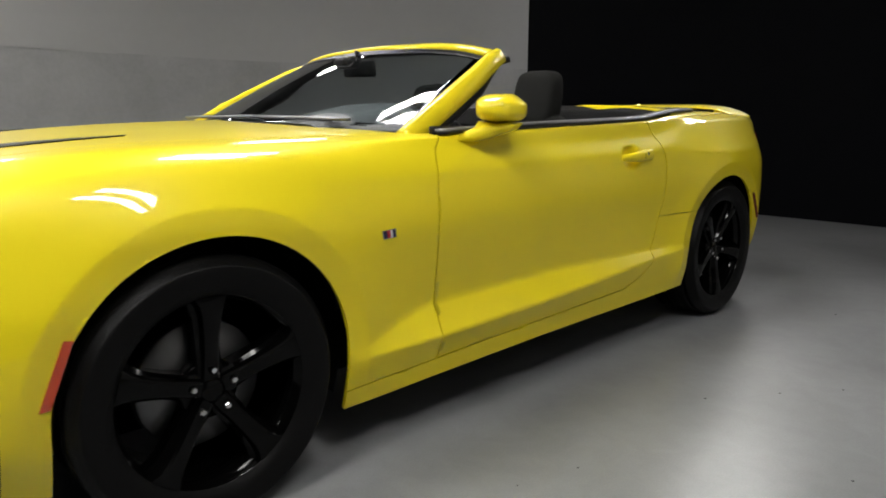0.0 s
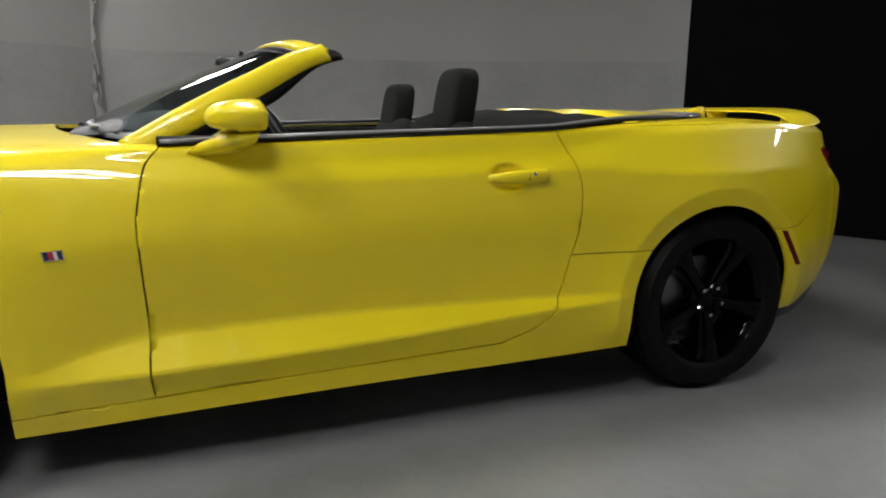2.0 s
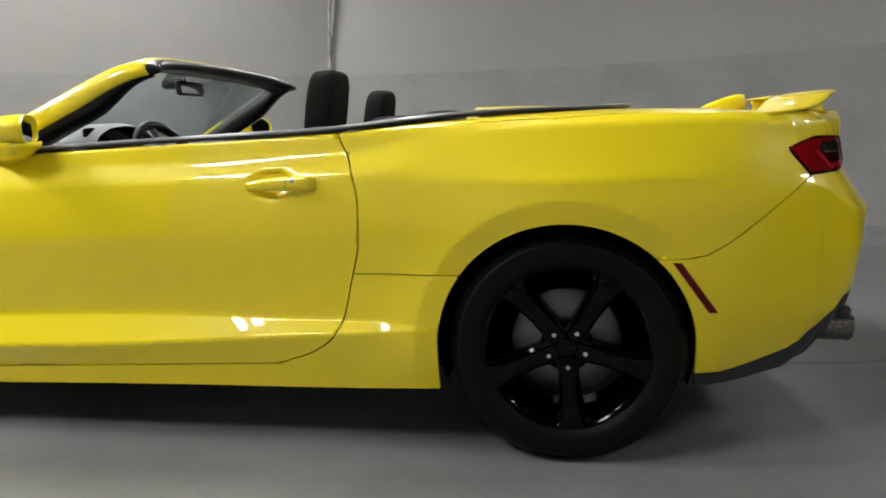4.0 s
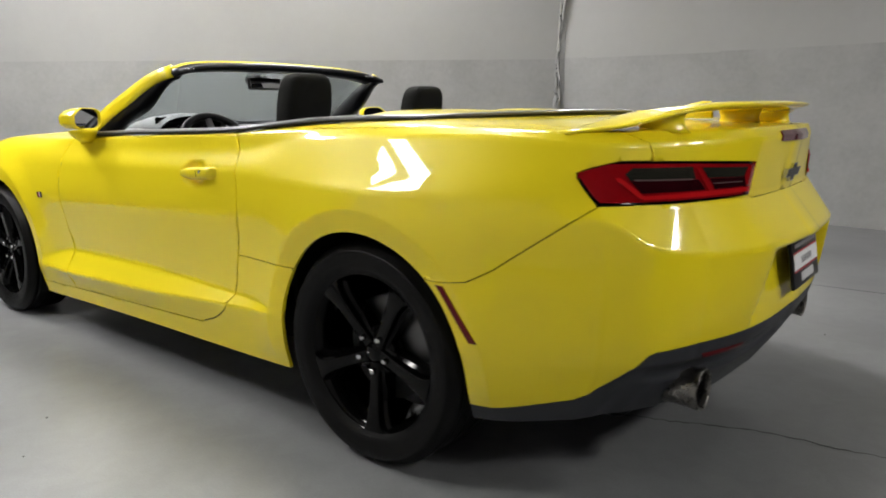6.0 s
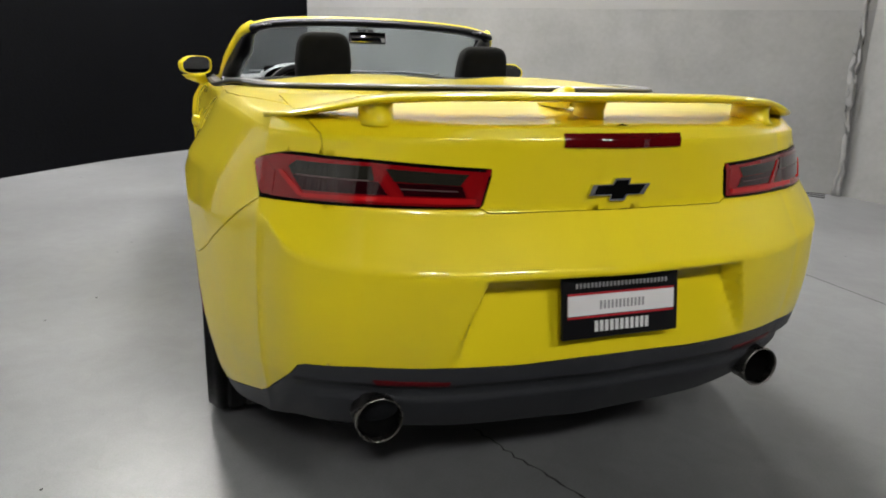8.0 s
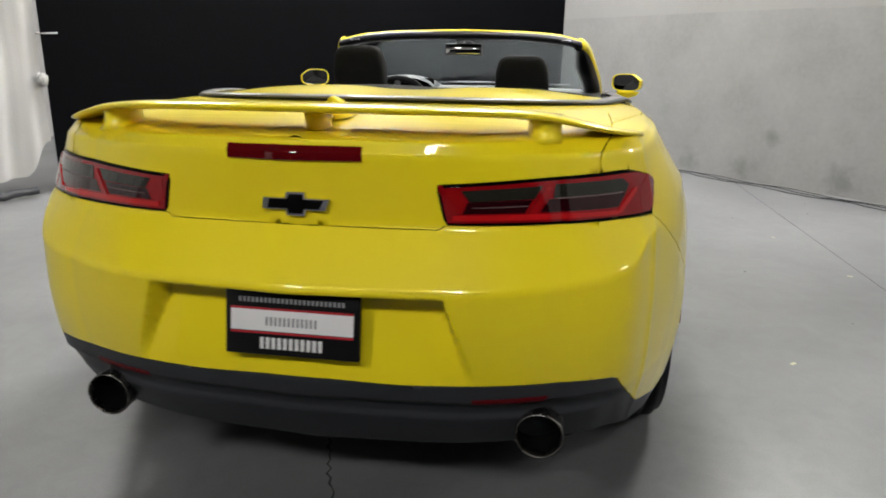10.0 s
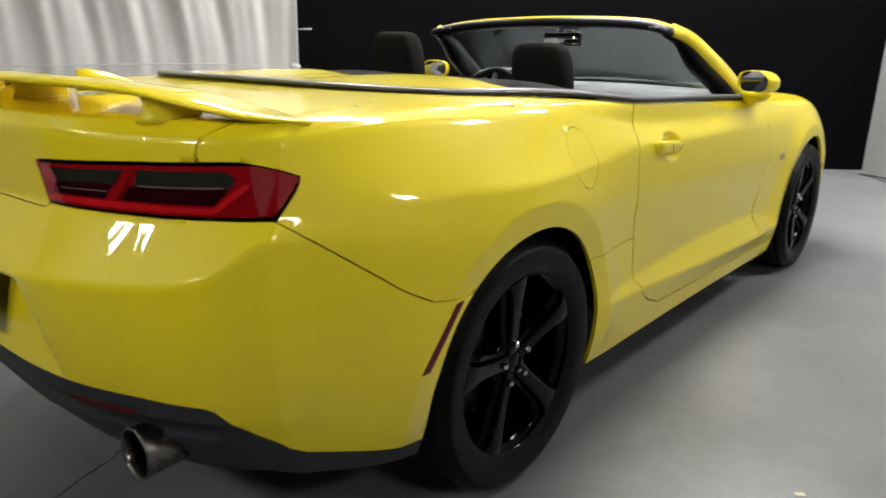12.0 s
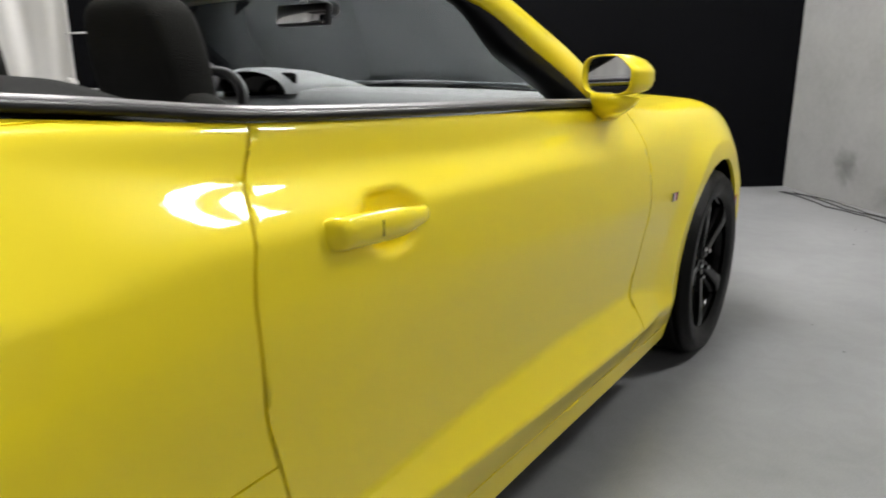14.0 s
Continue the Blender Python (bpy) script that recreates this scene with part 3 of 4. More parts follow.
# ---------------------------------------------------------------- tail lamps, markers and badges
def tail_lamp(side):
    turn = (lambda b: b) if side > 0 else flipped
    body = panels["tail_lamp"].copy()
    ob = part("tail_lamp", turn(lipped(body, .0015, .012, .002)), BLACK_GLOSS, car, "red tail lamp with smoked inner lenses in a black surround")
    lo, hi = (3.3, .25, .8), (3.9, .85, 1.0)

    def piece(name, pts, mat, off, label="", rim=.0045):
        part(name, turn(patch(lo, hi, edges_of(pts, 1, 2) + [lambda p: lamp(p) + rim], off, .006)), mat, ob, label)
    piece("lens", [(.30, .83), (.30, .97), (.83, .97), (.83, .83)], RED_LENS, .004, "red lamp lens", .0065)
    # solid red outer block and inner corner
    piece("outer_lens", [(.742, .96), (.83, .96), (.83, .83), (.717, .83), (.717, .853), (.752, .908)], RED_LENS, .0055, "red outer lens", .008)
    piece("inner_lens", [(.33, .96), (.352, .94), (.374, .904), (.362, .878), (.33, .872)], RED_MID, .0055, "", .011)
    # two smoked windows with a burgundy field under each
    piece("smoked_lens", [(.560, .936), (.708, .938), (.724, .924), (.718, .907), (.556, .905)], LENS_CLEAR, .0064, "smoked grey window")
    piece("smoked_lens", [(.362, .927), (.532, .933), (.516, .906), (.380, .902)], LENS_CLEAR, .0064)
    piece("lower_lens", [(.548, .904), (.718, .906), (.702, .876), (.530, .876)], RED_DEEP, .0060, "burgundy lens under the window")
    piece("lower_lens", [(.376, .901), (.512, .904), (.496, .876), (.366, .876)], RED_DEEP, .0060)
    # thin pale lines across the lower part of each lens half
    piece("lens_line", [(.712, .9095), (.566, .9065), (.566, .9035), (.708, .9060)], LENS_STRIP, .0074, "pale line along the window's foot")
    piece("lens_line", [(.505, .8925), (.385, .8905), (.385, .8885), (.503, .8900)], LENS_STRIP, .0068)
    # one ribbon of light guide along the foot and up the outer end
    piece("light_guide", [(.345, .8735), (.345, .8610), (.702, .8595), (.702, .8690), (.525, .8730)], RED_BRIGHT, .0082, "bright red light guide")
    piece("light_guide", [(.700, .8685), (.700, .861), (.710, .8635), (.742, .905), (.744, .914), (.736, .914)], RED_BRIGHT, .0084)
    piece("light_guide", [(.552, .931), (.541, .931), (.503, .873), (.522, .873)], RED_MID, .0078)


for side in (1, -1):
    tail_lamp(side)
    turn = (lambda b: b) if side > 0 else flipped
    part("side_marker", turn(patch((3.05, .8, .4), (3.35, 1, .7), edges_of([(3.105, .622), (3.130, .620), (3.232, .476), (3.208, .475)], 0, 2), .003, .008)),
         MARKER_RED, rear_bumper, "slim dark red side marker lens")
    part("side_marker", turn(patch((-.6, .7, .3), (-.2, 1, .7), edges_of([(-.395, .415), (-.372, .415), (-.318, .562), (-.338, .565)], 0, 2), .003, .008)),
         MARKER_AMBER, sides["front_fender", side], "slim orange side marker lens")
    fb = sides["front_fender", side]
    for x0, x1, mat in ((.535, .585, CHROME), (.538, .549, BLUE_INK), (.550, .562, RED_INK), (.5625, .5705, WHITE), (.571, .582, BLUE_INK)):
        part("badge" if mat == CHROME else "badge_stripe", turn(patch((.4, .8, .6), (.7, 1, .8), edges_of([(x0, .677), (x1, .680), (x1 - .004, .706), (x0 - .006, .703)] if mat == CHROME else
             [(x0, .680), (x1, .681), (x1 - .004, .703), (x0 - .004, .702)], 0, 2), .004 if mat == CHROME else .0055, .004)), mat, fb,
             "small chrome shield badge with red and blue fields" if mat == CHROME else "")
    # reflectors in the lower bumper
    part("reflector", turn(patch((3.4, .3, .38), (3.9, .75, .5), edges_of([(.40, .436), (.56, .438), (.57, .452), (.40, .450)], 1, 2), .002, .006)), MARKER_RED, rear_valance, "dark red reflector strip")

def rear_x(y, z):
    """The tail's surface over a point of the y-z plane."""
    best = None
    for p in tail_points:
        d = (p.y - abs(y)) ** 2 + (p.z - z) ** 2
        if best is None or d < best[0]:
            best = (d, p.x)
    return best[1]


tail_points = [v.co.copy() for v in base.verts if v.co.x > 3.3]
bl = patch((3.6, -.01, .9), (3.9, .3, 1.06), [lambda p: p.y - .152, lambda p: .988 - p.z, lambda p: p.z - 1.016], .005, .008)
part("brake_lamp", merged(bl.copy(), flipped(bl)), RED_DARK, boot_lid, "narrow dark red high brake lamp")

# cross-shaped emblem on the boot lid: a plain outline
xe = rear_x(0, .89) + .004


def prism(outline, x0, x1):
    bm = bmesh.new()
    a = [bm.verts.new((x0, y, z)) for y, z in outline]
    b = [bm.verts.new((x1, y, z)) for y, z in outline]
    n = len(a)
    bm.faces.new(a)
    bm.faces.new(b[::-1])
    for i in range(n):
        bm.faces.new((a[i], b[i], b[(i + 1) % n], a[(i + 1) % n]))
    bmesh.ops.recalc_face_normals(bm, faces=bm.faces)
    return bm


def emblem(k):
    w, h, c, v = .069 * k, .0125 * k, .022 * k, .026 * k
    return [(-w - .006, .889 - h), (-c, .889 - h), (-c, .889 - v), (c - .006, .889 - v), (c, .889 - h), (w - .006, .889 - h),
            (w + .006, .889 + h), (c, .889 + h), (c, .889 + v), (-c + .006, .889 + v), (-c, .889 + h), (-w, .889 + h)]


def leaned(bm):
    for v in bm.verts:
        v.co.x += .17 * (v.co.z - .889)
    return bm


part("emblem_rim", leaned(prism(emblem(1.06), xe - .006, xe + .0048)), CHROME, boot_lid, "thin chrome outline of a black emblem", smooth=False)
part("emblem", leaned(prism(emblem(.87), xe, xe + .0058)), BLACK_GLOSS, boot_lid, smooth=False)

# dealer plate with its frame, print as plain bars
plate_m = Matrix.Translation((3.806, 0, .629)) @ Matrix.Rotation(radians(-9), 4, "Y")
number_plate = part("number_plate", solid((-.006, -.157, -.078), (.006, .157, .078), .004, plate_m), INK, rear_bumper, "black dealer plate with a white band and unreadable print")
part("plate_band", solid((.004, -.143, -.022), (.0085, .143, .026), .001, plate_m), WHITE, number_plate, smooth=False)
for z in (-.026, .029):
    part("plate_line", solid((.004, -.143, z - .002), (.0082, .143, z + .002), 0, plate_m), RED_INK, number_plate, smooth=False)
for y0, y1, z0, z1, mat in ((-.125, .125, .043, .054, INK_GREY), (-.062, .062, -.009, .011, INK_GREY), (-.075, .075, -.062, -.036, WHITE)):
    n = max(3, int((y1 - y0) / (.010 if mat == INK_GREY else .0125)))
    for k in range(n):
        a = y0 + (y1 - y0) * k / n
        part("print_bar", solid((.0075, a + .002, z0), (.0092, a + (y1 - y0) / n - .003, z1), 0, plate_m), mat, number_plate, smooth=False)

# exhaust tips
for side in (1, -1):
    prof = [(.040, -.16), (.052, -.16), (.056, -.02), (.058, 0), (.0565, .005), (.054, .004), (.0525, 0), (.0515, -.02)]
    bm = lathe(prof, 40)
    bm.transform(Matrix.Translation((3.705, side * .555, .348)) @ Matrix.Rotation(radians(-90), 4, "Z"))
    tip = part("exhaust_tip", bm, STEEL, car, "wide round steel exhaust tip, sooty inside")
    pipe = lathe([(.0, -.10), (.0515, -.10), (.0515, -.012)], 32)
    pipe.transform(Matrix.Translation((3.705, side * .555, .348)) @ Matrix.Rotation(radians(-90), 4, "Z"))
    part("pipe_bore", pipe, SOOT, tip)
part("underbody", solid((-.75, -.66, .19), (3.10, .66, .34), .03), SHELL, car, "dark underbody")
part("silencer", solid((3.12, -.66, .235), (3.54, .66, .36), .05, None, 3), SHELL, car, "dark silencer box across the tail")


# ---------------------------------------------------------------- spoiler and aerial
def wing():
    keys = [0, .30, .52, .62, .70, .765]
    lead = [3.51, 3.50, 3.44, 3.40, 3.36, 3.32]
    trail = [3.745, 3.72, 3.635, 3.585, 3.52, 3.41]
    zz = [1.083, 1.081, 1.068, 1.048, 1.028, 1.014]
    rows = []
    for k in range(-40, 41):
        y = .765 * k / 40
        a = abs(y)
        x0, x1, z = spline(keys, lead, a), spline(keys, trail, a), spline(keys, zz, a)
        th = .021 * (1 - .5 * (a / .775) ** 4)
        sec = []
        for j in range(20):
            t = 2 * math.pi * j / 20
            s = .5 - .5 * math.cos(t)
            up = th * math.sin(t) * (.55 + .45 * s) * .7
            sec.append(Vector((x0 + (x1 - x0) * s, y, z + up + .012 * s)))
        rows.append(sec)
    return cap(grid(rows, closed=True))


spoiler = part("spoiler", wing(), YELLOW, boot_lid, "yellow raised wing spoiler on three feet")
for y, w in ((-.53, .040), (0, .026), (.53, .040)):
    rows = []
    for z, k in ((1.020, 1.25), (1.034, 1.02), (1.056, .95), (1.078, 1.1)):
        rows.append([Vector(((3.585 if y == 0 else 3.545) + .062 * k * math.cos(a), y + w * k * math.sin(a), z)) for a in (2 * math.pi * j / 24 for j in range(24))])
    part("spoiler_foot", cap(grid(rows, closed=True)), YELLOW, spoiler)
rows = []
for x, h, w in ((3.32, .004, .010), (3.36, .024, .026), (3.42, .046, .030), (3.47, .056, .026), (3.495, .054, .016), (3.50, .02, .008)):
    rows.append([Vector((x, w * math.cos(a), 1.05 + h * math.sin(a))) for a in (math.pi * j / 12 for j in range(13))])
part("roof_aerial", grid(rows), YELLOW, boot_lid, "yellow shark-fin aerial")


# ---------------------------------------------------------------- wheels
def spoke_mesh():
    """One solid spoke along z: a raised middle blade with bevelled flanks and a lower shoulder on each side, spreading into the rim."""
    rows = []
    for r, w, y in ((.030, .034, -.004), (.060, .034, .000), (.085, .032, .003), (.12, .032, .008), (.16, .035, .014), (.20, .041, .020), (.228, .052, .023), (.248, .072, .020)):
        k = ease(.05, .13, r)
        c = [(-w * 1.02, y - .060), (-w, y - .016 * k - .006), (-w * .74, y - .010 * k - .003), (-w * .60, y + .005), (-w * .40, y + .008), (w * .40, y + .008), (w * .60, y + .005),
             (w * .74, y - .010 * k - .003), (w, y - .016 * k - .006), (w * 1.02, y - .060), (w * .5, y - .070), (-w * .5, y - .070)]
        rows.append([Vector((a, b, r)) for a, b in c])
    bm = cap(grid(rows, closed=True))
    for e in bm.edges:
        if len(e.link_faces) == 2 and e.calc_face_angle(0) > .35:
            e.smooth = False
    return finish(bm, "spoke", BLACK_GLOSS)


def tyre_mesh(radius, width):
    h = width / 2
    prof = [(.250, -h + .02), (.275, -h + .004), (.305, -h), (radius - .022, -h + .006), (radius - .008, -h + .020)]
    grooves = 4
    for k in range(grooves + 1):
        a = -h + .028 + (width - .056) * k / grooves
        prof += [(radius, a - .014), (radius, a + .014)] if 0 < k < grooves else ([(radius - .002, a)] if k == 0 else [])
        if k < grooves:
            b = -h + .028 + (width - .056) * (k + .5) / grooves
            prof += [(radius, b - .006), (radius - .007, b - .004), (radius - .007, b + .004), (radius, b + .006)]
    prof += [(radius - .002, h - .028), (radius - .008, h - .020), (radius - .022, h - .006), (.328, h - .001), (.322, h + .0015), (.305, h), (.285, h - .002), (.275, h - .004), (.262, h - .010), (.250, h - .02)]
    return finish(lathe(prof, 96), "tyre", RUBBER)


SPOKE = spoke_mesh()
RIM = finish(lathe([(.256, .006), (.262, .010), (.262, .002), (.254, -.006), (.240, -.012), (.234, -.03), (.228, -.20), (.240, -.215), (.250, -.22)], 96), "rim", BLACK_GLOSS)
HUB = finish(lathe([(0, .004), (.026, .004), (.031, .0), (.034, -.006), (.075, -.010), (.080, -.02), (.080, -.05), (0, -.05)], 48), "hub", BLACK_GLOSS)
NUT = finish(lathe([(0, .012), (.007, .012), (.0095, .009), (.0105, -.012), (0, -.012)], 6), "lug_nut", CHROME, False)
ROTOR = finish(lathe([(.07, -.07), (.165, -.07), (.168, -.074), (.168, -.10), (.07, -.10)], 64), "brake_disc", DISC)
TYRES = (tyre_mesh(.351, .245), tyre_mesh(.351, .275))


def wheel(x, side, tyre, spin):
    face = .888
    m = Matrix.Translation((x, side * face, .351)) @ Matrix.Rotation(0 if side > 0 else math.pi, 4, "Z") @ Matrix.Rotation(radians(spin), 4, "Y")
    rim = part("wheel", RIM, None, car, "black alloy wheel with five split spokes and low-profile tyre")
    rim.matrix_basis = m @ Matrix.Translation((0, .018, 0))

    def sub(name, me, basis=Matrix(), label=""):
        o = part(name, me, None, rim, label)
        o.matrix_basis = Matrix.Translation((0, -.018, 0)) @ basis
        return o
    sub("hub", HUB)
    sub("tyre", tyre, Matrix.Translation((0, .045 - (.1375 if tyre is TYRES[1] else .1225), 0)), "black low-profile rubber tyre")
    sub("brake_disc", ROTOR, label="steel brake disc")
    for k in range(5):
        sub("spoke", SPOKE, Matrix.Rotation(2 * math.pi * k / 5, 4, "Y"))
        sub("lug_nut", NUT, Matrix.Rotation(2 * math.pi * k / 5, 4, "Y") @ Matrix.Translation((0, .006, .057)), "bright lug nut" if k == 0 else "")


for x, side, tyre, spin in ((0, -1, TYRES[0], 0), (0, 1, TYRES[0], 20), (2.811, -1, TYRES[1], -32), (2.811, 1, TYRES[1], 8)):
    wheel(x, side, tyre, spin)


# ---------------------------------------------------------------- windscreen
def curve_points(keys, n):
    """A smooth line through (x, y, z) keys, evenly by their spacing."""
    d = [0.0]
    for a, b in zip(keys, keys[1:]):
        d.append(d[-1] + (Vector(b) - Vector(a)).length)
    return [Vector([spline(d, [k[i] for k in keys], d[-1] * j / n) for i in range(3)]) for j in range(n + 1)]


def mirrored(keys):
    return [(x, -y, z) for x, y, z in keys[::-1]] + [k for k in keys if k[1] > 1e-6]


BASE_LINE = mirrored([(.545, 0, 1.0), (.583, .30, .997), (.710, .60, .985), (.81, .745, .975)])
TOP_LINE = mirrored([(1.225, 0, 1.310), (1.24, .30, 1.304), (1.28, .52, 1.288), (1.315, .615, 1.265)])
lowc, topc = curve_points(BASE_LINE, 40), curve_points(TOP_LINE, 40)


def screen_point(i, t, off=0.0):
    p = lowc[i].lerp(topc[i], t)
    n = Vector((-.56, 0, .83))
    return p + n * (.012 * math.sin(math.pi * t) + off)


pane = [[screen_point(i, t / 12) for t in range(13)] for i in range(41)]
pane_back = [[p - Vector((-.0028, 0, .0042)) for p in r] for r in pane]
rim = lambda g: g[0] + [r[-1] for r in g[1:-1]] + g[-1][::-1] + [r[0] for r in g[-2:0:-1]]
bm = merged(merged(grid(pane), grid(pane_back)), grid([rim(pane), rim(pane_back)], closed=True))
bmesh.ops.recalc_face_normals(bm, faces=bm.faces)
windscreen = part("windscreen", bm, GLASS, car, "raked windscreen glass with a black edge")
windscreen.visible_shadow = False
bm = grid([[screen_point(i, t, .002) for t in (.0, .015, .03)] for i in range(41)])
part("glass_edge", bm, TRIM, windscreen)
bm = grid([[screen_point(i, t, .002) for t in (.90, .95, 1.0)] for i in range(41)])
part("glass_edge", bm, TRIM, windscreen)


def sweep(pts, sections):
    """A beam: at each point an offset outline."""
    return cap(grid([[p + Vector(o) for o in sec] for p, sec in zip(pts, sections)], closed=True))


for side in (1, -1):
    path = curve_points([(.74, .775, .968), (.92, .755, 1.070), (1.12, .715, 1.172), (1.29, .668, 1.252), (1.36, .640, 1.272)], 24)
    secs = []
    for k in range(25):
        w = 1.05 - .30 * ease(14, 24, k)
        secs.append([(-.006, -.020, .010), (-.011, -.010, .017), (-.006, .008, .010), (.012 * w, .017, -.022 * w), (.025 * w, .015, -.046 * w), (.028 * w, .004, -.051 * w), (.026 * w, -.014, -.046 * w)])
    bm = sweep(path, secs)
    pil = part("windscreen_pillar", bm if side > 0 else flipped(bm), YELLOW, car)
    secs = [[(.025, .011, -.044), (.036, .009, -.066), (.046, -.010, -.082), (.046, -.060, -.086), (.026, -.092, -.056), (.000, -.072, -.008), (.001, -.016, -.003)] for _ in path]
    secs = [[tuple(c * (1 - .5 * ease(15, 24, k)) for c in o) for o in sec] for k, sec in enumerate(secs)]
    bm = sweep(path, secs)
    part("pillar_trim", bm if side > 0 else flipped(bm), TRIM, pil, "black inner pillar trim and seal")

head_keys = mirrored([(1.26, 0, 1.325), (1.272, .30, 1.319), (1.305, .52, 1.302), (1.35, .64, 1.273)])
path = curve_points(head_keys, 40)
secs = [[(-.055, 0, -.022), (-.03, 0, -.004), (.0, 0, .004), (.020, 0, .001), (.024, 0, -.008), (0, 0, -.02)] for _ in path]
header = part("windscreen_header", sweep(path, secs), YELLOW, car)
secs = [[(-.075, 0, -.030), (-.03, 0, -.012), (.024, 0, -.004), (.048, 0, -.006), (.066, 0, -.016), (.072, 0, -.034), (.02, 0, -.046), (-.06, 0, -.046)] for _ in path]
part("header_trim", sweep(path, secs), TRIM, header, "black inner header trim and roof seal")
for side in (1, -1):
    m = Matrix.Translation((1.386, side * .560, 1.272)) @ Matrix.Rotation(radians(-side * 24), 4, "Z")
    latch = part("latch_plate", solid((-.012, -.026, -.006), (.006, .026, .003), .003, m), TRIM_GREY, header, "dull metal roof latch plate")
    part("latch_slot", solid((.005, -.012, -.003), (.0068, .012, .001), 0, m), SHELL, latch)
mirror_head = part("interior_mirror", solid((-.012, -.105, -.032), (.014, .105, .032), .012, Matrix.Translation((1.17, 0.0, 1.225)) @ Matrix.Rotation(radians(-8), 4, "Y"), 3), TRIM, car, "interior rear-view mirror on a stalk")
part("mirror_glass", solid((.013, -.097, -.026), (.0165, .097, .026), .008, Matrix.Translation((1.17, 0.0, 1.225)) @ Matrix.Rotation(radians(-8), 4, "Y")), MIRROR, mirror_head)
part("mirror_stalk", tube([(1.16, 0, 1.24), (1.15, 0, 1.275), (1.16, 0, 1.30)], .014, 10), TRIM, mirror_head)
part("sensor_pod", solid((1.06, -.05, 1.225), (1.15, .05, 1.275), .02, None, 3), TRIM, mirror_head)

# ---------------------------------------------------------------- belt seal and tonneau
belt = [(.84, .838, .978), (1.10, .842, .990), (1.4, .846, 1.000), (1.8, .846, 1.010), (2.10, .840, 1.020), (2.30, .812, 1.038), (2.50, .780, 1.052), (2.68, .748, 1.057),
        (2.83, .700, 1.058), (2.945, .60, 1.062), (3.02, .35, 1.067), (3.04, 0, 1.069)]
seal = curve_points([(x, -y, z) for x, y, z in belt] + [(x, y, z) for x, y, z in belt[-2::-1]], 120)
part("belt_seal", tube(seal, .0085, 10, .8), TRIM, car, "black rubber seal round the open cockpit")
part("belt_trim", tube([p + Vector((0, -.024 if p.y > 0.05 else .024 if p.y < -.05 else 0, .007)) for p in seal], .024, 10, .26), TRIM_GLOSS, car, "black trim strip along the belt line, its sheen put into a grey colour")


def tonneau_z(x, y):
    h = 1.058 + .018 * (1 - (y / .74) ** 2)
    for c in (-.36, .36):
        h += .014 * math.exp(-((y - c) / .25) ** 4) * ease(3.05, 2.60, x)
    return h


rows = []
for i in range(25):
    s = i / 24
    r = []
    for j in range(41):
        v = -1 + 2 * j / 40
        xf = 2.50 - .05 * math.exp(-((abs(v) - .5) / .22) ** 2)
        xb = 3.035 - .22 * abs(v) ** 5
        x = xf + (xb - xf) * s
        y = v * poly([(2.2, .80), (2.4, .785), (2.6, .757), (2.8, .715), (2.95, .66), (3.04, .62)], x)
        edge = max(0, 1 - (1 - abs(v)) / .10)
        r.append(Vector((x, y, tonneau_z(x, y) - .02 * edge ** 2 - .03 * ease(xf + .05, xf, x))))
    rows.append(r)
tonneau = grid(rows)
bmesh.ops.recalc_face_normals(tonneau, faces=tonneau.faces)
part("tonneau_cover", tonneau, YELLOW, car, "yellow hard tonneau cover with two low humps")

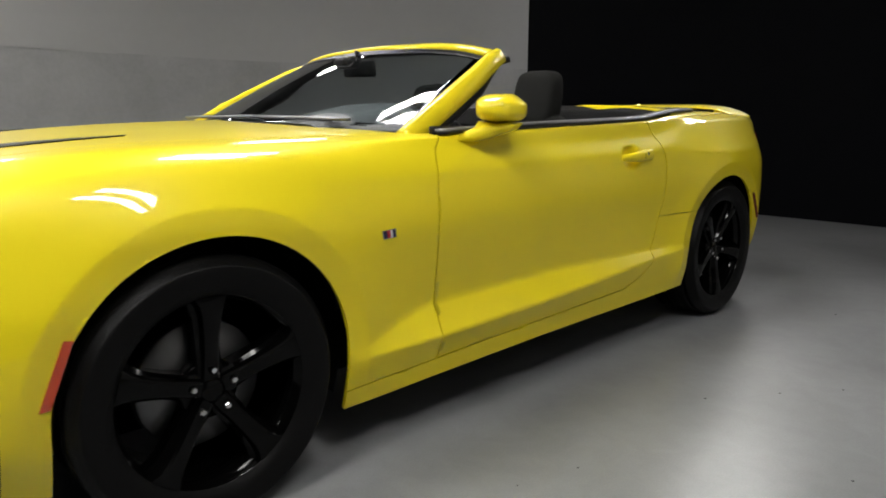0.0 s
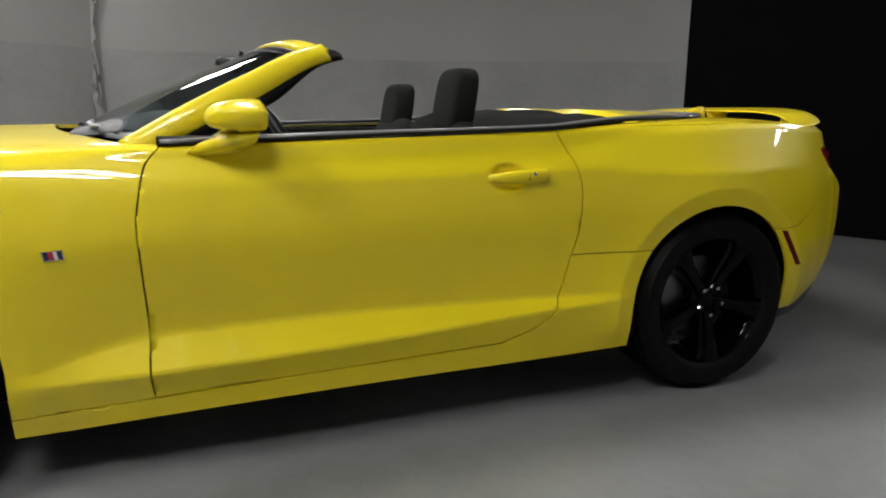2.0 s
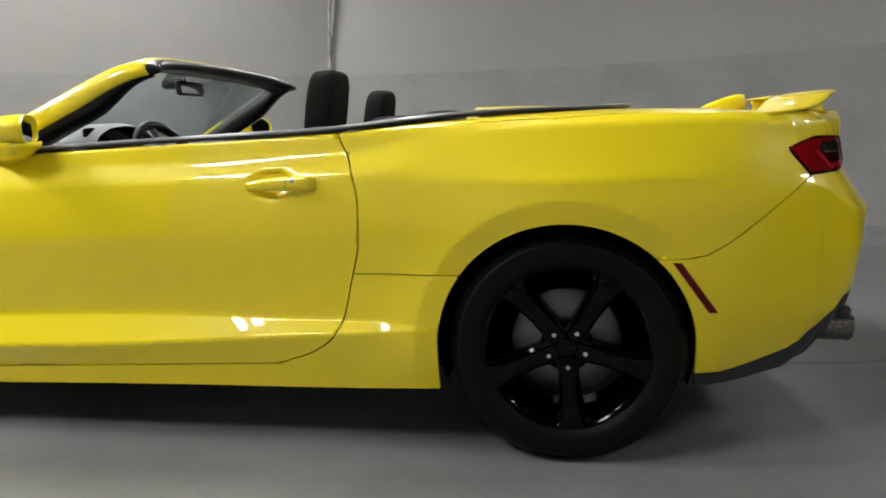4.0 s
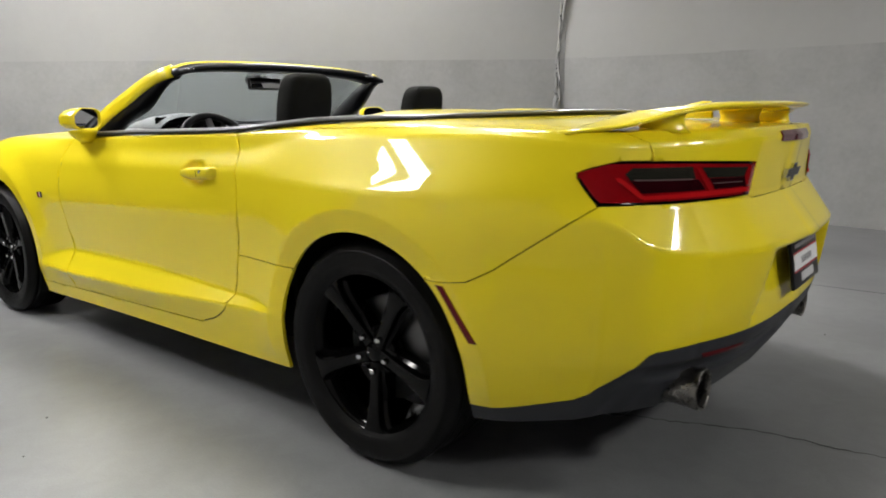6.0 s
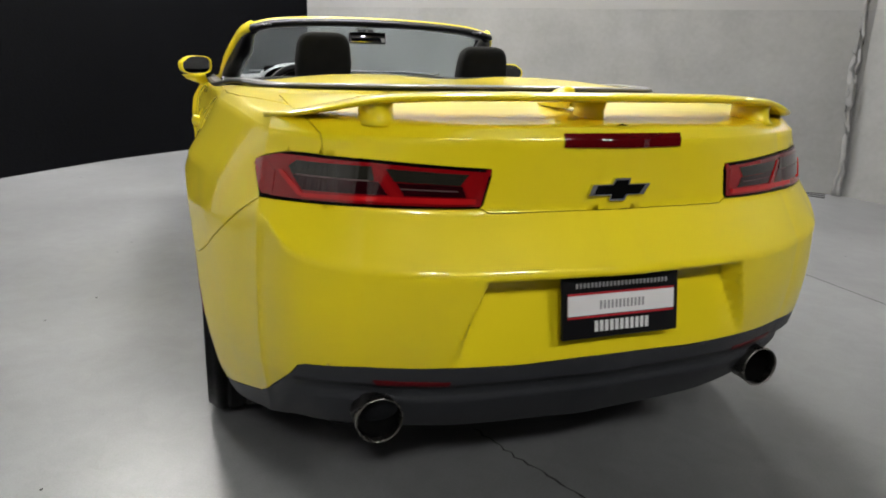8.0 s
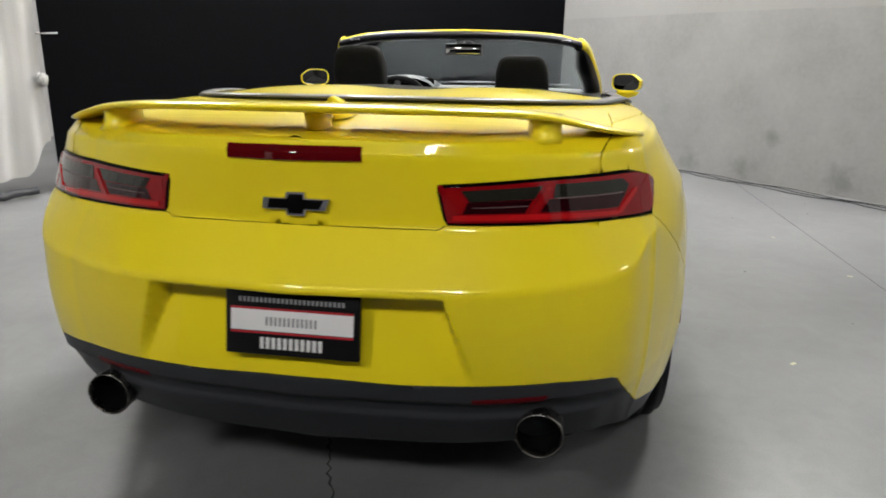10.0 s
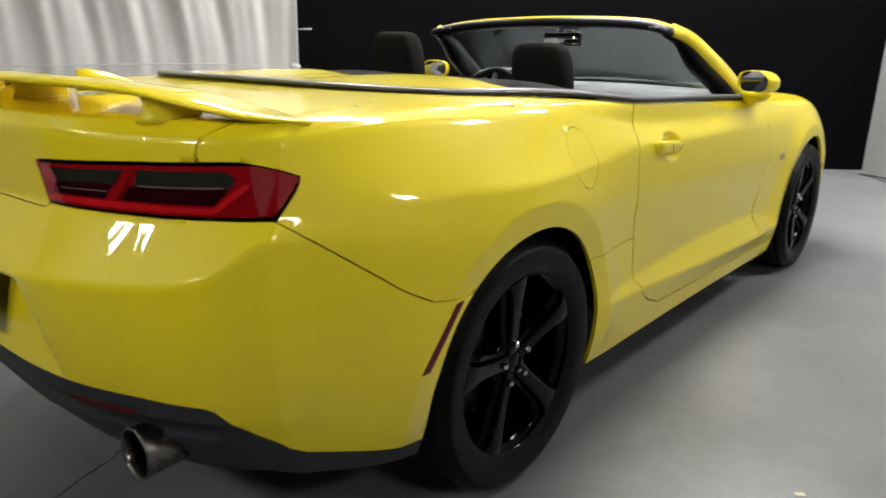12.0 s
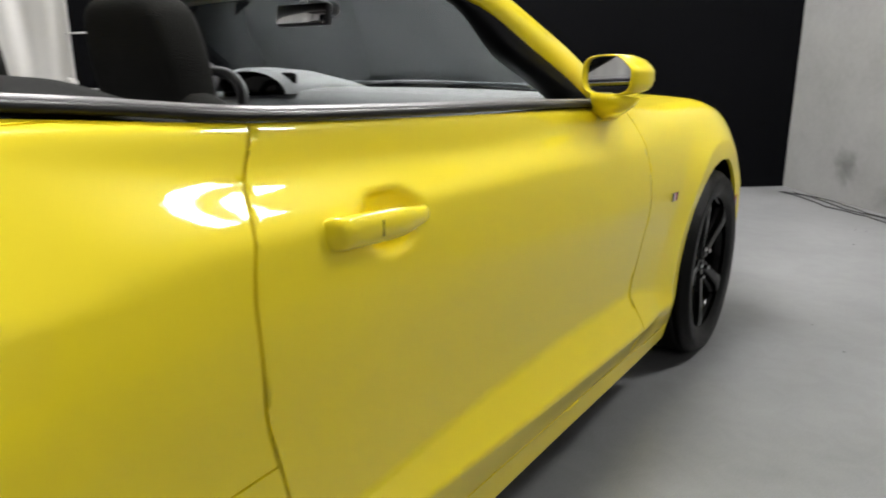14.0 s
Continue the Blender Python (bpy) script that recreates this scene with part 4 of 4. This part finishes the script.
# ---------------------------------------------------------------- door handles and mirrors
for side in (1, -1):
    turn = (lambda b: b) if side > 0 else flipped
    door = sides["door", side]
    rows = []
    for k in range(25):
        t = k / 24
        x = 1.828 + .236 * t
        z = .858 + .010 * t
        bow = min(1, (min(t, 1 - t) / .10 + .02)) ** .5
        slim = .5 + .5 * ease(0, .5, t)
        h = .004 + (.019 * slim) * min(1, bow * 2.6)
        y = .895 + .028 * bow * (.45 + .55 * ease(0, .4, t))
        rows.append([Vector((x, y + .013 * math.cos(a) * min(1, .2 + bow * 2), z + h * math.sin(a))) for a in (2 * math.pi * j / 14 for j in range(14))])
    handle = part("door_handle", turn(cap(grid(rows, closed=True))), YELLOW, door, "yellow pull handle")
    part("lock_cover", turn(solid((1.9735, .920, .853), (1.9752, .9364, .875), 0)), SHELL, handle)
    bm = lathe([(0, .002), (.006, .002), (.007, 0), (.007, -.01)], 16)
    bm.transform(Matrix.Translation((1.995, .935, .872)))
    if side < 0:
        part("key_cylinder", turn(bm), CHROME, handle)
    # outside mirror: rounded shell, glass, arm
    out_dir, fwd = Vector((.388, .922, 0)), Vector((-.922, .388, 0))
    centre = Vector((1.095, .897, 1.059))
    rows = []
    for d, k in ((.0, 1.0), (.02, 1.02), (.05, .99), (.085, .88), (.112, .68), (.128, .42), (.134, .12)):
        sec = []
        for j in range(32):
            a = 2 * math.pi * j / 32
            c, q = math.cos(a), math.sin(a)
            g = (abs(c) ** 3.4 + abs(q) ** 3.4) ** (-1 / 3.4)
            w, h = .080 * c * g * k, .046 * q * g * k
            if h > 0:
                h *= 1 - .45 * ease(.35, 1.0, w / .080)
            sec.append(centre + out_dir * (w - .02 * (1 - k)) + fwd * d + Vector((0, 0, h - .008 * (1 - k))))
        rows.append(sec)
    bm = grid(rows, closed=True)
    bmesh.ops.holes_fill(bm, edges=[e for e in bm.edges if e.is_boundary and (e.verts[0].co - centre).dot(fwd) > .1], sides=0)

    def inset(k, d):
        return [centre + (p - centre) * k + fwd * d for p in rows[0]]
    bm = merged(bm, grid([rows[0], inset(.955, -.001), inset(.925, .003), inset(.91, .022)], closed=True))
    bmesh.ops.recalc_face_normals(bm, faces=bm.faces)
    mir = part("door_mirror", turn(bm), YELLOW, car, "yellow door mirror on a short arm")
    gm = bmesh.new()
    gm.faces.new([gm.verts.new(p) for p in inset(.92, .008)][::-1])
    part("mirror_glass", turn(gm), MIRROR, mir, smooth=False)
    arm = [Vector((.985, .858, .962)), Vector((1.005, .880, .974)), Vector((1.035, .905, .992)), Vector((1.05, .915, 1.012))]
    secs = [[(-.075, .0, -.010), (-.02, .020, -.014), (.06, .012, -.010), (.07, -.01, .012), (0, -.02, .016), (-.06, -.012, .008)],
            [(-.070, .0, -.010), (-.02, .022, -.012), (.06, .016, -.008), (.07, -.02, .010), (0, -.03, .014), (-.06, -.02, .008)],
            [(-.060, .0, -.008), (-.01, .040, -.008), (.06, .05, -.004), (.07, -.04, .008), (0, -.05, .010), (-.05, -.04, .006)],
            [(-.050, .0, -.006), (-.01, .050, -.006), (.05, .06, -.002), (.06, -.05, .006), (0, -.06, .006), (-.05, -.05, .004)]]
    part("mirror_arm", turn(sweep(arm, secs)), YELLOW, mir)
    # quarter light corner and inner door top
    part("door_card", turn(solid((.85, .77, .55), (2.10, .815, .985), .015)), LINING, door, "black inner door panel")
    part("corner_trim", turn(solid((.83, .80, .965), (.99, .822, 1.0), .006)), TRIM, door)

# hood details: dark vents and wipers
for side in (1, -1):
    turn = (lambda b: b) if side > 0 else flipped
    part("hood_vent", turn(patch((-.5, .1, .9), (.2, .6, 1.1), edges_of([(-.45, .38), (-.45, .49), (-.03, .515), (-.02, .50)], 0, 1), .003, .006)), TRIM, hood, "long black hood vent")
part("cowl_panel", grid([[Vector((p.x - dx, p.y * (1 - .02 * dx), p.z - .022)) for dx in (-.06, .0, .07)] for p in lowc]), TRIM, car, "black cowl panel under the windscreen")
for y0, y1 in ((-.62, -.02), (.05, .60)):
    a = screen_point(20 + int(20 * y0 / .75), .02, .006)
    b = screen_point(20 + int(20 * y1 / .75), .035, .006)
    part("wiper", tube([a, a.lerp(b, .5) + Vector((-.003, 0, .003)), b], .0055, 8), LINING, car, "black wiper blade")

# ---------------------------------------------------------------- cabin
part("cabin_tub", grid([[Vector((x, y, z)) for y, z in ((-.80, .96), (-.76, .45), (-.4, .32), (.4, .32), (.76, .45), (.80, .96))] for x in (.60, 2.35)]), LINING, car, "dark cabin floor and sides")
rows = []
COVER = [(2.06, .985), (2.11, 1.030), (2.17, 1.062), (2.3, 1.075), (2.40, 1.079), (2.46, 1.070), (2.52, 1.045), (2.72, 1.02)]
for i in range(23):
    x = 2.06 + .03 * i
    r = []
    for j in range(49):
        v = -1 + j / 24
        # sagging cloth with soft rumples, a dip between two folded bows, falling to the sides
        dip = .016 * math.exp(-((abs(v) - .52) / .10) ** 2) * ease(2.2, 2.45, x)
        r.append(Vector((x, .80 * v, poly(COVER, x) - .045 * abs(v) ** 5 - dip + .004 * math.sin(9 * v + 7 * x) + .0025 * math.sin(31 * x + 5 * v))))
    rows.append(r)
part("roof_well_cover", grid(rows), LINING, car, "black folded roof cover behind the seats")
part("cabin_bulkhead", solid((2.30, -.78, .40), (2.36, .78, .97), .01), LINING, car, "black panel behind the rear seats")
part("parcel_shelf", solid((2.10, -.79, .93), (2.34, .79, .985), .015), LINING, car, "black rear cabin trim")
rows = []
for x, z in ((.40, .994), (.56, 1.006), (.75, 1.012), (.90, 1.014), (1.0, 1.004), (1.06, .965), (1.08, .80)):
    rows.append([Vector((max(x + .03 * (1 - (y / .74) ** 2), .56 + .22 * (y / .745) ** 2 + .04 * (x - .40)), y, z - .012 * (y / .74) ** 2)) for y in (-.77 + 1.54 * j / 24 for j in range(25))])
dash = part("dashboard", grid(rows), VINYL, car, "grey soft-touch dashboard top")
rows = []
for x, h, w in ((.58, .012, .15), (.70, .046, .178), (.84, .074, .192), (.98, .084, .196), (1.06, .083, .194), (1.085, .072, .186)):
    rows.append([Vector((x, -.37 + w * math.cos(a), .995 + h * math.sin(a))) for a in (math.pi * j / 16 for j in range(17))])
part("instrument_hood", grid(rows), VINYL, dash, "arched instrument cowl")
part("instrument_panel", solid((1.02, -.55, .93), (1.045, -.19, 1.062), .03), BLACK_GLOSS, dash)
part("dash_rail", tube([(.66, -.60, 1.022), (.62, -.3, 1.026), (.61, 0, 1.028), (.62, .3, 1.026), (.66, .60, 1.022)], .012, 8, .5), TRIM_GREY, dash, "pale strip along the screen base")
wheel_m = Matrix.Translation((1.28, -.37, .905)) @ Matrix.Rotation(radians(62), 4, "Y")
bm = tube([wheel_m @ Vector((.180 * math.cos(a), .185 * math.sin(a), 0)) for a in (2 * math.pi * k / 48 for k in range(48))], .0185, 10, up=(.3, 0, 1), closed=True)
steer = part("steering_wheel", bm, TRIM, car, "black leather steering wheel")
bm = lathe([(0, .02), (.05, .018), (.07, 0), (.06, -.03), (0, -.03)], 32)
bm.transform(wheel_m @ Matrix.Rotation(radians(90), 4, "X"))
part("wheel_hub", bm, TRIM, steer)
for a in (0, math.pi, math.pi / 2):
    part("wheel_spoke", tube([wheel_m @ Vector((.05 * math.cos(a + .0), .05 * math.sin(a), 0)), wheel_m @ Vector((.18 * math.cos(a), .18 * math.sin(a), 0))], .018, 8, .5), TRIM_GREY, steer)


def pillow(cx, cy, cz, dx, dy, dz, lean, power=3.0, n=24, m=18):
    rows = []
    for i in range(m + 1):
        b = -math.pi / 2 + math.pi * i / m
        r = []
        for j in range(n):
            a = 2 * math.pi * j / n
            c, s, d, e = math.cos(a), math.sin(a), math.cos(b), math.sin(b)
            f = lambda v, q: math.copysign(abs(v) ** (2 / q), v)
            x, y, z = dx * f(d, power) * f(c, power), dy * f(d, power) * f(s, power), dz * f(e, power)
            y *= 1 - .10 * (z / dz) * (1 if z > 0 else 0)
            r.append(Vector((cx + x + lean * z, cy + y, cz + z)))
        rows.append(r)
    bm = grid(rows, closed=True)
    bmesh.ops.remove_doubles(bm, verts=bm.verts, dist=1e-5)
    bmesh.ops.recalc_face_normals(bm, faces=bm.faces)
    return bm


for cy, top in ((-.375, 1.238), (.375, 1.200)):
    seat = part("front_seat", pillow(1.86, cy, .74, .075, .255, .31, .22, 3.2), CLOTH, car, "charcoal cloth bucket seat with a tall headrest")
    part("headrest", pillow(1.932, cy, top - .125, .056, .121, .125, .16, 4.6), CLOTH, seat)
    part("seat_cushion", pillow(1.50, cy, .46, .30, .255, .09, 0, 3.5), CLOTH, seat)
    for dy in (-.06, .06):
        part("headrest_post", tube([(1.91, cy + dy, .98), (1.94, cy + dy, 1.06)], .007, 8), CHROME, seat)
part("rear_seat", solid((2.02, -.60, .45), (2.22, .60, .93), .06, None, 3), CLOTH, car, "charcoal rear bench backrest")


# ---------------------------------------------------------------- the room
CORNER, WIRE, BEND, END = (-4.38, 0.50), (0.35, 4.62), (2.9, 4.92), (7.0, 3.4)
EDGE, BACK, LEFT, FAR = (5.62, 2.70), (6.75, 0.5), (-0.15, -3.67), (7.0, -4.6)
floor_bm = bmesh.new()
floor_bm.faces.new([floor_bm.verts.new((x, y, 0)) for x, y in ((-7, -6.5), (11, -6.5), (11, 9), (-7, 9))])
bmesh.ops.subdivide_edges(floor_bm, edges=floor_bm.edges, cuts=12, use_grid_fill=True)
structure("floor", floor_bm, CONCRETE, "polished light grey concrete floor with stains and a hairline crack")


def hung(points, z0, z1, folds, depth, n, seed, thick=.02):
    """Hanging cloth along a plan line, with soft vertical folds."""
    rnd = random.Random(seed)
    ph = [rnd.uniform(0, 6.3) for _ in range(6)]
    pts = curve_points([(x, y, 0) for x, y in points], n)
    length = sum((b - a).length for a, b in zip(pts, pts[1:]))
    rows = []
    s = 0.0
    for i, p in enumerate(pts):
        if i:
            s += (p - pts[i - 1]).length
        d = (pts[min(i + 1, n)] - pts[max(i - 1, 0)]).normalized()
        nrm = Vector((-d.y, d.x, 0))
        r = []
        for j in range(15):
            z = z0 + (z1 - z0) * j / 14
            k = .6 + .4 * math.sin(2.1 * z + ph[0])
            w = math.sin(folds * s + ph[1] + .5 * math.sin(1.3 * z + ph[2])) + .5 * math.sin(folds * 2.3 * s + ph[3] + .4 * z) + .35 * math.sin(folds * .37 * s + ph[4])
            r.append(p + nrm * depth * w * k + Vector((0, 0, z)))
        rows.append(r)
    bm = grid(rows)
    return bm


LINE_Z = 1.62
for nm, pts, seed in (("wall_front_right", (CORNER, (-2.0, 2.56), WIRE), 3), ("wall_right", (WIRE, BEND, END), 5)):
    structure(nm, hung(pts, 0, LINE_Z, 1.1, .010, 60, seed), WALL_LOW, "pale grey backdrop wall, lower cloth width", True)
    structure(nm + "_upper", hung(pts, LINE_Z - .01, CLOTH_TOP, .9, .010, 60, seed + 1), WALL_CLOTH, "pale grey backdrop wall, upper cloth width", True)
structure("wall_front", hung((CORNER, (-2.4, -1.85), LEFT), 0, CLOTH_TOP, 1.6, .012, 60, 7), BLACK_CLOTH, "black backdrop cloth wall", True)
# Unseen -y end and lower top are added to shade the floor from rear lamps.
structure("wall_rear", hung((EDGE, (6.42, 1.45), BACK, (6.75, -0.9), (6.9, -2.9)), 0, 2.72, 1.8, .012, 60, 9), BLACK_CLOTH, "black backdrop cloth wall", True)
# white curtain, gathered to a knot at its edge, its hem hanging clear of the floor
pts = curve_points([(x, y, 0) for x, y in ((-.16, -3.74), (1.2, -4.2), (3.5, -4.6), FAR)], 300)
rows, cord, run = [], [], 0.0
for i, p in enumerate(pts):
    run += (p - pts[i - 1]).length if i else 0
    d = (pts[min(i + 1, 300)] - pts[max(i - 1, 0)]).normalized()
    nrm = Vector((-d.y, d.x, 0))
    hem = .15 + .30 * ease(.22, 0, run) + .015 * math.sin(7 * run)
    col = []
    for j in range(37):
        z = hem + (CLOTH_TOP - hem) * (j / 36) ** 1.35
        gather = math.exp(-run / .9)
        q = run * (1 + .35 * gather * math.exp(-((z - .97) / .5) ** 2)) + .06 * gather * abs(z - .97)
        w = math.sin(13 * q + .4 * math.sin(1.1 * z) + .7 * math.sin(1.9 * q)) + .5 * math.sin(29 * q + 1.3 + .3 * z) + .45 * math.sin(5.1 * q + 2.1) + .25 * math.sin(47 * q + .9 * z)
        deep = .030 * (.45 + .55 * ease(0, .6, abs(z - .985)))
        col.append(p + nrm * deep * w + Vector((0, 0, z)))
    rows.append(col)
    if i % 4 == 0 and .3 < run < 5.5:
        cord.append(p + nrm * .085 + Vector((0, 0, .985 + .012 * math.sin(1.7 * run))))
curtain = structure("wall_left", grid(rows), WHITE_CLOTH, "white curtain gathered at its edge, hanging in soft folds", True)
part("cord", tube(cord, .005, 6), WHITE_CLOTH, curtain, "thin white cord stretched across the curtain")
# ruffled knot and tie at the curtain's edge, dark roll of sheeting under its hem
knot = []
for k in range(13):
    a = math.pi * k / 12
    knot.append([Vector((-.135 + (.045 * math.sin(a) + .012 * math.sin(5 * b + k)) * math.cos(b), -3.705 + (.045 * math.sin(a) + .012 * math.sin(7 * b)) * math.sin(b),
                         .955 + .055 * math.cos(a) + .006 * math.sin(9 * b + 2 * k))) for b in (2 * math.pi * j / 40 for j in range(40))])
part("knot", cap(grid(knot, closed=True)), WHITE_CLOTH, curtain, "ruffled knot gathering the curtain's edge")
part("tie", tube([(-.13, -3.70, 1.318), (-.19, -3.645, 1.322), (-.25, -3.59, 1.325)], .007, 8), WHITE_CLOTH, curtain, "short pale tie sticking out of the edge")
rnd = random.Random(12)
roll = [p + Vector((rnd.uniform(-.02, .02), .05 + rnd.uniform(-.02, .02), .045 + rnd.uniform(-.012, .02))) for p in pts[8:120:3]]
tagged(new("sheeting_roll", finish(tube(roll, .04, 9, .8), "sheeting_roll", PLASTIC)), "rumpled dark sheeting rolled up under the curtain's hem", "sheeting")
# the hall round the cloths
for nm, lo, hi in (("wall_outer", (-7, -6.6, 0), (11, -6.5, CEILING)), ("wall_outer_right", (-7, 9, 0), (11, 9.1, CEILING)),
                   ("wall_outer_front", (-7.1, -6.5, 0), (-7, 9, CEILING)), ("wall_outer_rear", (11, -6.5, 0), (11.1, 9, CEILING))):
    structure(nm, solid(lo, hi), PALE_WALL, "plain pale wall of the hall behind the backdrop")
structure("ceiling", solid((-7, -6.5, CEILING), (11, 9, CEILING + .1)), CEIL_PAINT, "plain dark ceiling")

# rumpled seam where two widths of backdrop meet
rnd = random.Random(4)
keys = []
for k in range(40):
    z = .0 + k * CLOTH_TOP / 39
    keys.append((WIRE[0] - .03 + .018 * math.sin(3 * z) + rnd.uniform(-.012, .012), WIRE[1] - .06 + rnd.uniform(-.012, .012), z))
bundle = tube(keys, .016, 7)
for off in (.03, -.03, .05):
    bundle = merged(bundle, tube([(x + off * math.sin(2.3 * z + 40 * off) + rnd.uniform(-.01, .01), y + .02 * math.cos(3.1 * z + 9 * off), z) for x, y, z in keys], .012 + .1 * abs(off), 7))
structure("trim_seam", bundle, WALL_LOW, "rumpled cloth seam between two backdrop widths", True)

# hairline crack in the floor
keys = [(3.25, -.12), (3.47, -.05), (3.60, .01), (3.78, .06), (3.95, .07), (4.14, .12), (4.4, .20), (4.7, .22)]
pts = curve_points([(x, y, .0015) for x, y in keys], 60)
rows = []
for i, p in enumerate(pts):
    d = (pts[min(i + 1, 60)] - pts[max(i - 1, 0)]).normalized()
    q = Vector((-d.y, d.x, 0))
    p = p + q * rnd.uniform(-.008, .008)
    w = rnd.uniform(.0016, .0042)
    rows.append([p + q * w, p - q * w])
structure("floor_crack", grid(rows), CRACK, "thin dark crack running across the concrete")

# joint in the slab and cables along the wall's foot
structure("floor_joint", solid((-2.6, 2.300, .0005), (4.2, 2.302, .0015), 0, Matrix.Rotation(radians(1.2), 4, "Z")), CRACK, "fine straight joint in the concrete slab")
for seed, off in ((1, .10), (2, .16), (3, .24)):
    rnd = random.Random(seed)
    a, b = Vector((*CORNER, .008)), Vector((*WIRE, .008))
    d = (b - a).normalized()
    q = Vector((d.y, -d.x, 0))
    keys = [a.lerp(b, .05 + .93 * k / 60) + q * (off + .03 * math.sin(k * .7 + seed) + rnd.uniform(-.015, .015)) for k in range(61)]
    tagged(new("floor_cable", finish(tube(keys, .004, 6), "floor_cable", TRIM)), "thin dark cable lying along the foot of the backdrop", "cable", "floor cables")
rnd = random.Random(21)
bits = bmesh.new()
for k in range(90):
    c = Vector((rnd.uniform(-3.5, 5), rnd.choice((-1, 1)) * rnd.uniform(1.2, 3.4), .002))
    r = rnd.uniform(.002, .006)
    vs = [bits.verts.new(c + Vector((r * math.cos(t) * rnd.uniform(.5, 1.5), r * math.sin(t) * rnd.uniform(.5, 1.5), 0))) for t in (0, 1.2, 2.4, 3.7, 5.0)]
    top = bits.verts.new(c + Vector((0, 0, r * .5)))
    for i in range(5):
        bits.faces.new((vs[i], vs[(i + 1) % 5], top))
tagged(new("floor_grit", finish(bits, "floor_grit", CRACK, False)), "scattered dark grit on the concrete", "grit", kind="stuff")

for x, y, a in ((.18, 2.04, 20), (1.03, 2.23, 70), (2.35, 1.55, 130)):
    scrap = solid((-.014, -.006, 0), (.014, .006, .002), 0)
    ob = tagged(new("paper_scrap", finish(scrap, "paper_scrap", SCRAP, False)), "small torn scrap of pale paper on the concrete", "paper", "floor scraps")
    ob.matrix_basis = pose(x, y, .0005, 0, 0, a)

# ceiling fixtures
def ceiling_light(x, y, strength):
    fix = tagged(new("ceiling_light"), "white ceiling fixture with two bright fluorescent lenses", "light", "ceiling lights")
    part("housing", solid((-.66, -.34, -.07), (.66, .34, -.004), .01), FIXTURE_WHITE, fix, smooth=False)
    for v in (-.19, .19):
        part("lens", solid((-.62, v - .10, -.085), (.62, v + .10, -.072), .006), TUBES[strength], fix, "bright fluorescent lens panel", smooth=False)
    fix.matrix_basis = pose(x, y, CEILING, 0, 0, -47)


# The weak one at the end of FIXTURES is the added fill.
for x, y, strength in FIXTURES:
    ceiling_light(x, y, strength)
